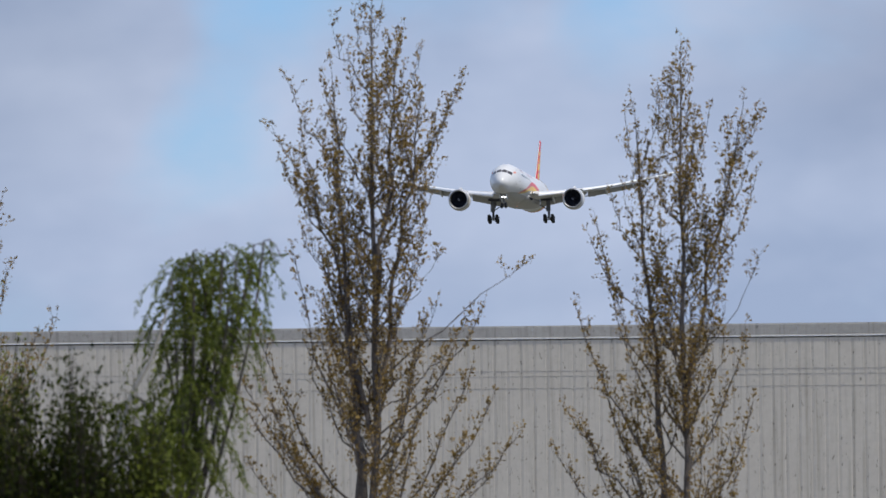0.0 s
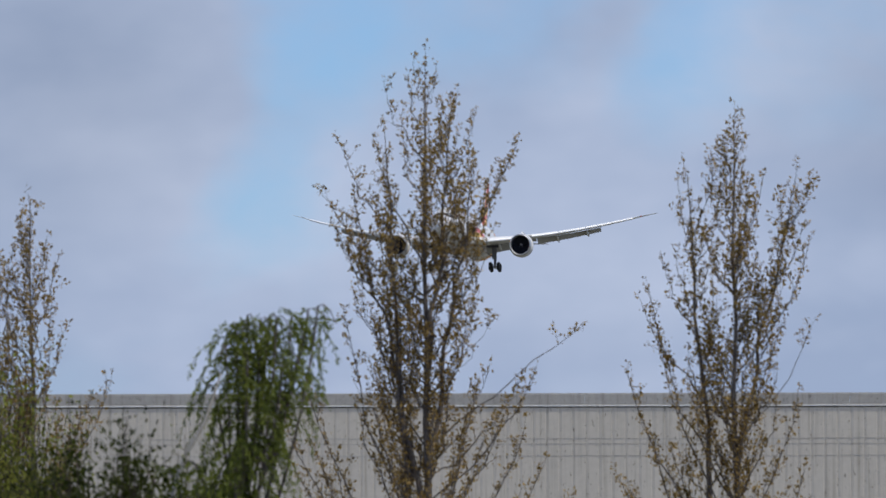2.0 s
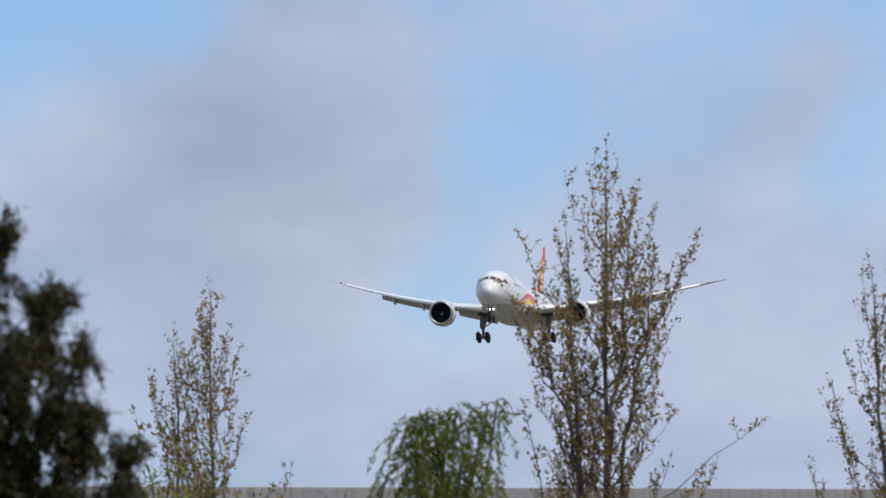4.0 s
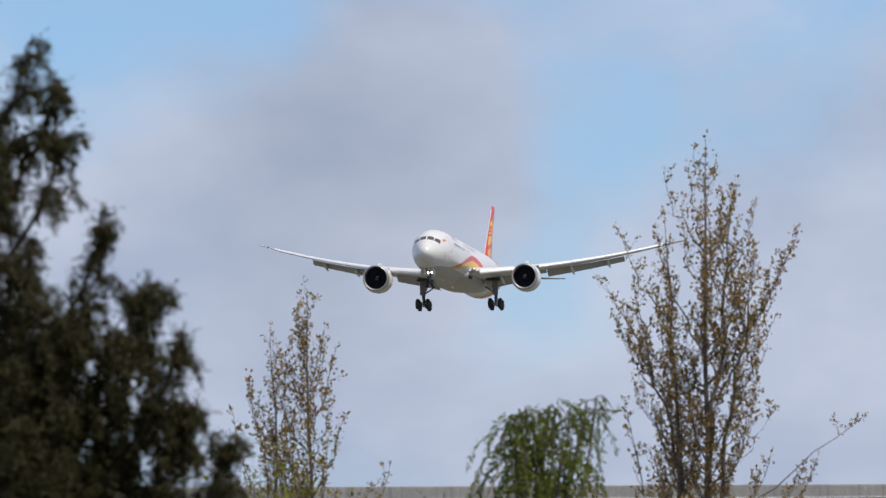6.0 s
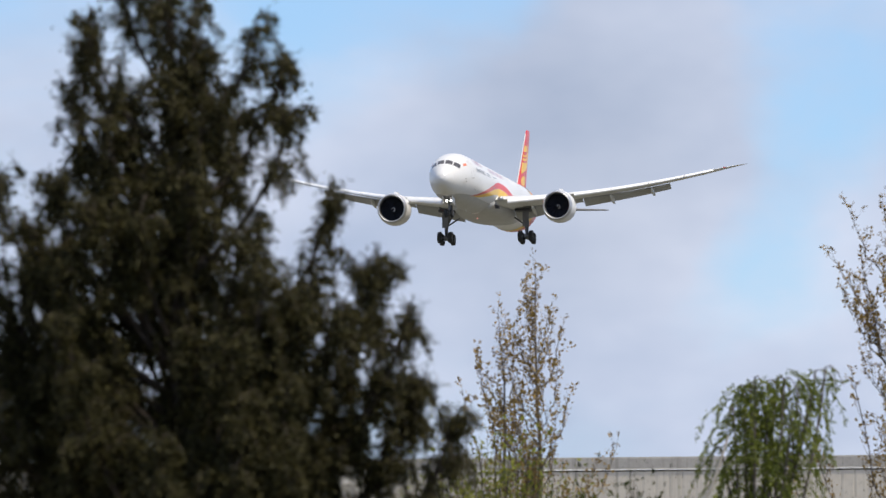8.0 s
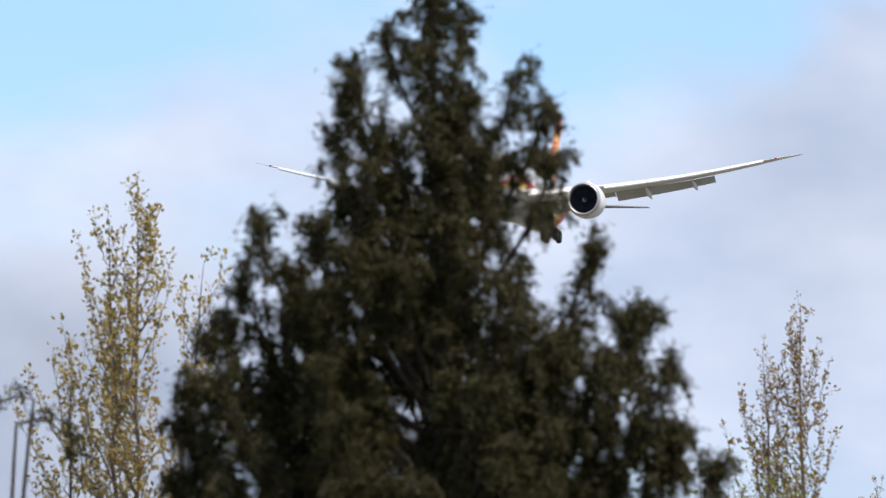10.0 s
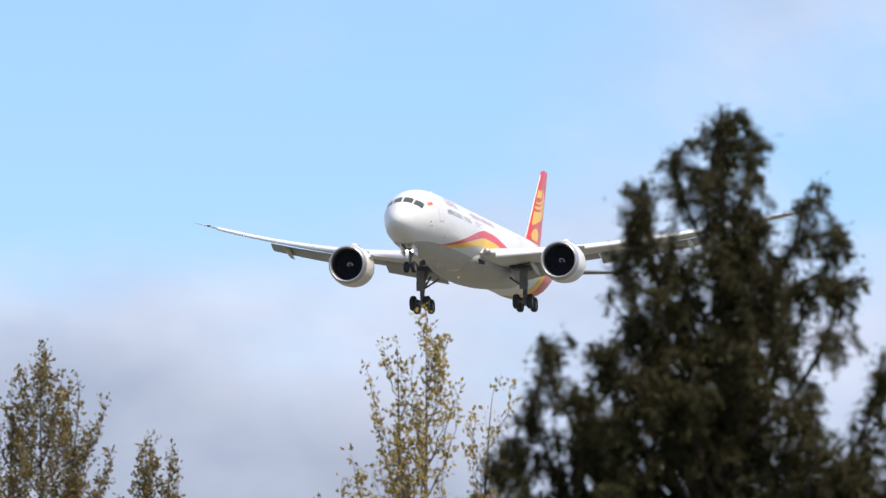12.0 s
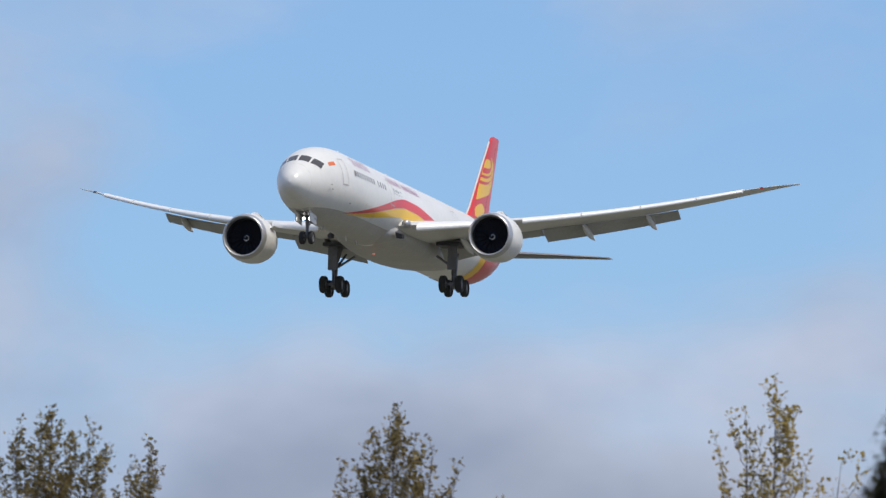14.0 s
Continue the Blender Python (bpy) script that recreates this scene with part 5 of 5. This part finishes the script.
    yield upright_tree("tree", "upright tree with olive leaves at the end of the row", (-30.0, 162.3, 0), 15.2, 17, crown_like(15.3, 1.2), leaders=((-0.6, 0.1, 15.0), (0.6, 0.2, 15.0)), mat=RUSSET, density=1.75, limbs=79, leaf=0.075)
    yield upright_tree("tree", "small upright tree with olive leaves beside a larger one", (-28.55, 163, 0), 14.75, 18, crown_like(14.8, 0.6), leaders=((-0.3, 0.1, 14.4),), mat=RUSSET, density=1.75, limbs=43, leaf=0.075)
    yield weeping_tree((-2.88, 121, 0), 9.45, 21)
    yield bush("bush", "dense dark green bush with small leaves", (-4.55, 118, 0), (1.75, 1.3, 7.6), 31, HEDGE, 0.082, 90000)
    yield bush("bush", "smaller mid-green bush below the willow", (-3.45, 117.6, 0), (0.62, 0.6, 7.45), 37, THICKET, 0.082, 22000)
    yield bush("bush", "yellow-green bush with fresh leaves before the roof", (-7.6, 150, 0), (2.3, 1.2, 10.3), 33, SPRING, 0.08, 40000, flat=0.6)
    yield conifer("conifer", "broad dark green cypress with several drooping tops", (-6.12, 75, -0.07), 9.82, 41,
            ((0, 0, 9.84, 0.50), (-0.42, 0.2, 9.44, 0.26), (-0.64, -0.2, 9.14, 0.24), (0.56, -0.1, 9.10, 0.28), (0.76, 0.3, 8.88, 0.28), (0.84, -0.3, 8.45, 0.30), (1.12, 0.1, 7.82, 0.28),
             (-0.36, 0.4, 8.6, 0.34), (0.40, 0.4, 8.5, 0.36), (-0.5, -0.3, 8.35, 0.28), (1.40, -0.1, 7.30, 0.26), (1.66, 0.2, 6.4, 0.26), (2.05, -0.2, 6.2, 0.22), (-0.98, 0.3, 7.97, 0.36), (-1.36, -0.1, 8.0, 0.36), (-1.62, 0.2, 7.32, 0.40),
             (-1.82, -0.2, 6.78, 0.40), (-0.25, -0.6, 7.7, 0.45), (0.5, -0.6, 7.5, 0.45), (-0.8, -0.5, 7.3, 0.5), (0.95, -0.4, 7.1, 0.4), (1.2, 0.3, 6.6, 0.4), (-1.3, 0.4, 6.9, 0.5), (0.1, 0.5, 7.6, 0.5), (0.7, 0.2, 6.9, 0.5), (-0.5, 0.1, 6.9, 0.5),
             (-1.5, 0.3, 7.62, 0.34), (-1.72, -0.1, 7.15, 0.36), (-1.92, 0.1, 6.55, 0.36), (-1.05, -0.4, 7.62, 0.36), (-1.2, 0.3, 7.3, 0.4), (-1.6, -0.4, 6.85, 0.4), (-1.95, 0.2, 6.1, 0.36),
             (1.50, 0.2, 7.30, 0.2), (1.70, -0.2, 6.95, 0.2), (1.76, 0.1, 6.45, 0.24), (1.2, -0.4, 7.0, 0.3), (1.45, 0.3, 6.6, 0.3), (0.13, 0.1, 9.45, 0.14), (-0.70, 0.1, 9.0, 0.24), (-0.78, -0.1, 8.68, 0.28), (-0.72, 0.1, 8.25, 0.3), (-0.88, -0.2, 7.9, 0.32), (-0.62, 0.3, 7.8, 0.34)), CYPRESS)
    yield conifer("conifer", "low dark conifer with a drooping tip", (-11.2, 90, -0.12), 6.6, 42, ((0, 0, 6.6, 0.4), (-0.5, 0.2, 6.6, 0.2), (0.45, 0.1, 6.5, 0.24)), CYPRESS, limbs=6, plume=3,
                  arches=(((0.1, 0, 6.5), (0.22, 0, 7.78), (-0.38, 0, 7.5)), ((0.0, 0.1, 6.4), (0.05, 0.1, 7.55), (0.55, 0.1, 7.4)), ((-0.1, -0.1, 6.4), (-0.25, 0, 7.45), (-0.75, 0, 7.2))))


# ---- what moves ----
AIRLINER_ROWS = (   # seconds, place, heading, nose up (negative), bank
    (0, 13.76, 1776.62, 126.83, -7.12, 0.18, 0.45),
    (0.5, 9.08, 1741.67, 125.11, -7.11, 0.14, 0.43),
    (1, 4.36, 1706.70, 123.48, -7.11, 0.09, 0.41),
    (1.5, -0.40, 1671.72, 121.80, -7.10, 0.05, 0.39),
    (2, -5.08, 1636.70, 120.44, -7.09, 0.01, 0.36),
    (2.5, -9.73, 1601.67, 118.95, -7.08, -0.04, 0.34),
    (3, -14.31, 1566.64, 117.26, -7.08, -0.08, 0.32),
    (3.5, -19.10, 1531.56, 115.87, -7.07, -0.12, 0.29),
    (3.7, -21.07, 1517.53, 115.26, -7.07, -0.14, 0.29),
    (5.8, -40.25, 1370.07, 109.01, -7.04, -0.32, 0.19),
    (6, -42.21, 1356.01, 108.49, -7.03, -0.34, 0.18),
    (6.5, -47.38, 1320.83, 107.01, -7.03, -0.38, 0.16),
    (7, -51.97, 1285.66, 105.44, -7.02, -0.43, 0.14),
    (7.5, -56.84, 1250.45, 104.05, -7.01, -0.47, 0.11),
    (8, -61.63, 1215.23, 102.56, -7.01, -0.51, 0.09),
    (8.2, -63.56, 1201.14, 101.89, -7.00, -0.53, 0.08),
    (10.3, -83.63, 1053.05, 95.41, -6.97, -0.71, -0.02),
    (10.5, -85.46, 1038.92, 94.92, -6.97, -0.73, -0.02),
    (11, -90.55, 1003.59, 93.36, -6.96, -0.78, -0.05),
    (11.5, -95.49, 968.23, 91.91, -6.96, -0.82, -0.07),
    (12, -99.84, 932.94, 90.39, -6.95, -0.86, -0.09),
    (12.5, -104.61, 897.59, 88.77, -6.94, -0.91, -0.12),
    (13, -109.45, 862.20, 87.37, -6.93, -0.95, -0.14),
    (13.5, -114.45, 826.78, 85.86, -6.93, -0.99, -0.16),
    (14, -119.26, 791.37, 84.37, -6.92, -1.04, -0.18),
)


def motions():
    # the crowns sway a little in the wind
    for k, tree in enumerate(trees):
        x, y, z = tree.location
        reach = 0.10 if tree.name.startswith(("tree", "willow")) else 0.06
        walk(tree, [(0.5 * i, pose(x, y, z, reach * 0.5 * math.sin(2.1 * i + k), reach * math.sin(1.13 * i + 1.7 * k), 0)) for i in range(29)])
    walk(airliner, [(r[0], pose(r[1], r[2], r[3], 0, 0, r[4]) @ pose(0, 0, 0, r[5]) @ pose(0, 0, 0, 0, r[6])) for r in AIRLINER_ROWS])
    for _engine, fan, centre in fans:
        walk(fan, [(k * 0.1, pose(centre.x, centre.y + 1.45, centre.z) @ pose(0, 0, 0, 0, -83 * k, 0)) for k in range(141)])


make_ground()
airliner, fans = make_airliner()
trees = list(make_trees())
make_warehouse()
motions()
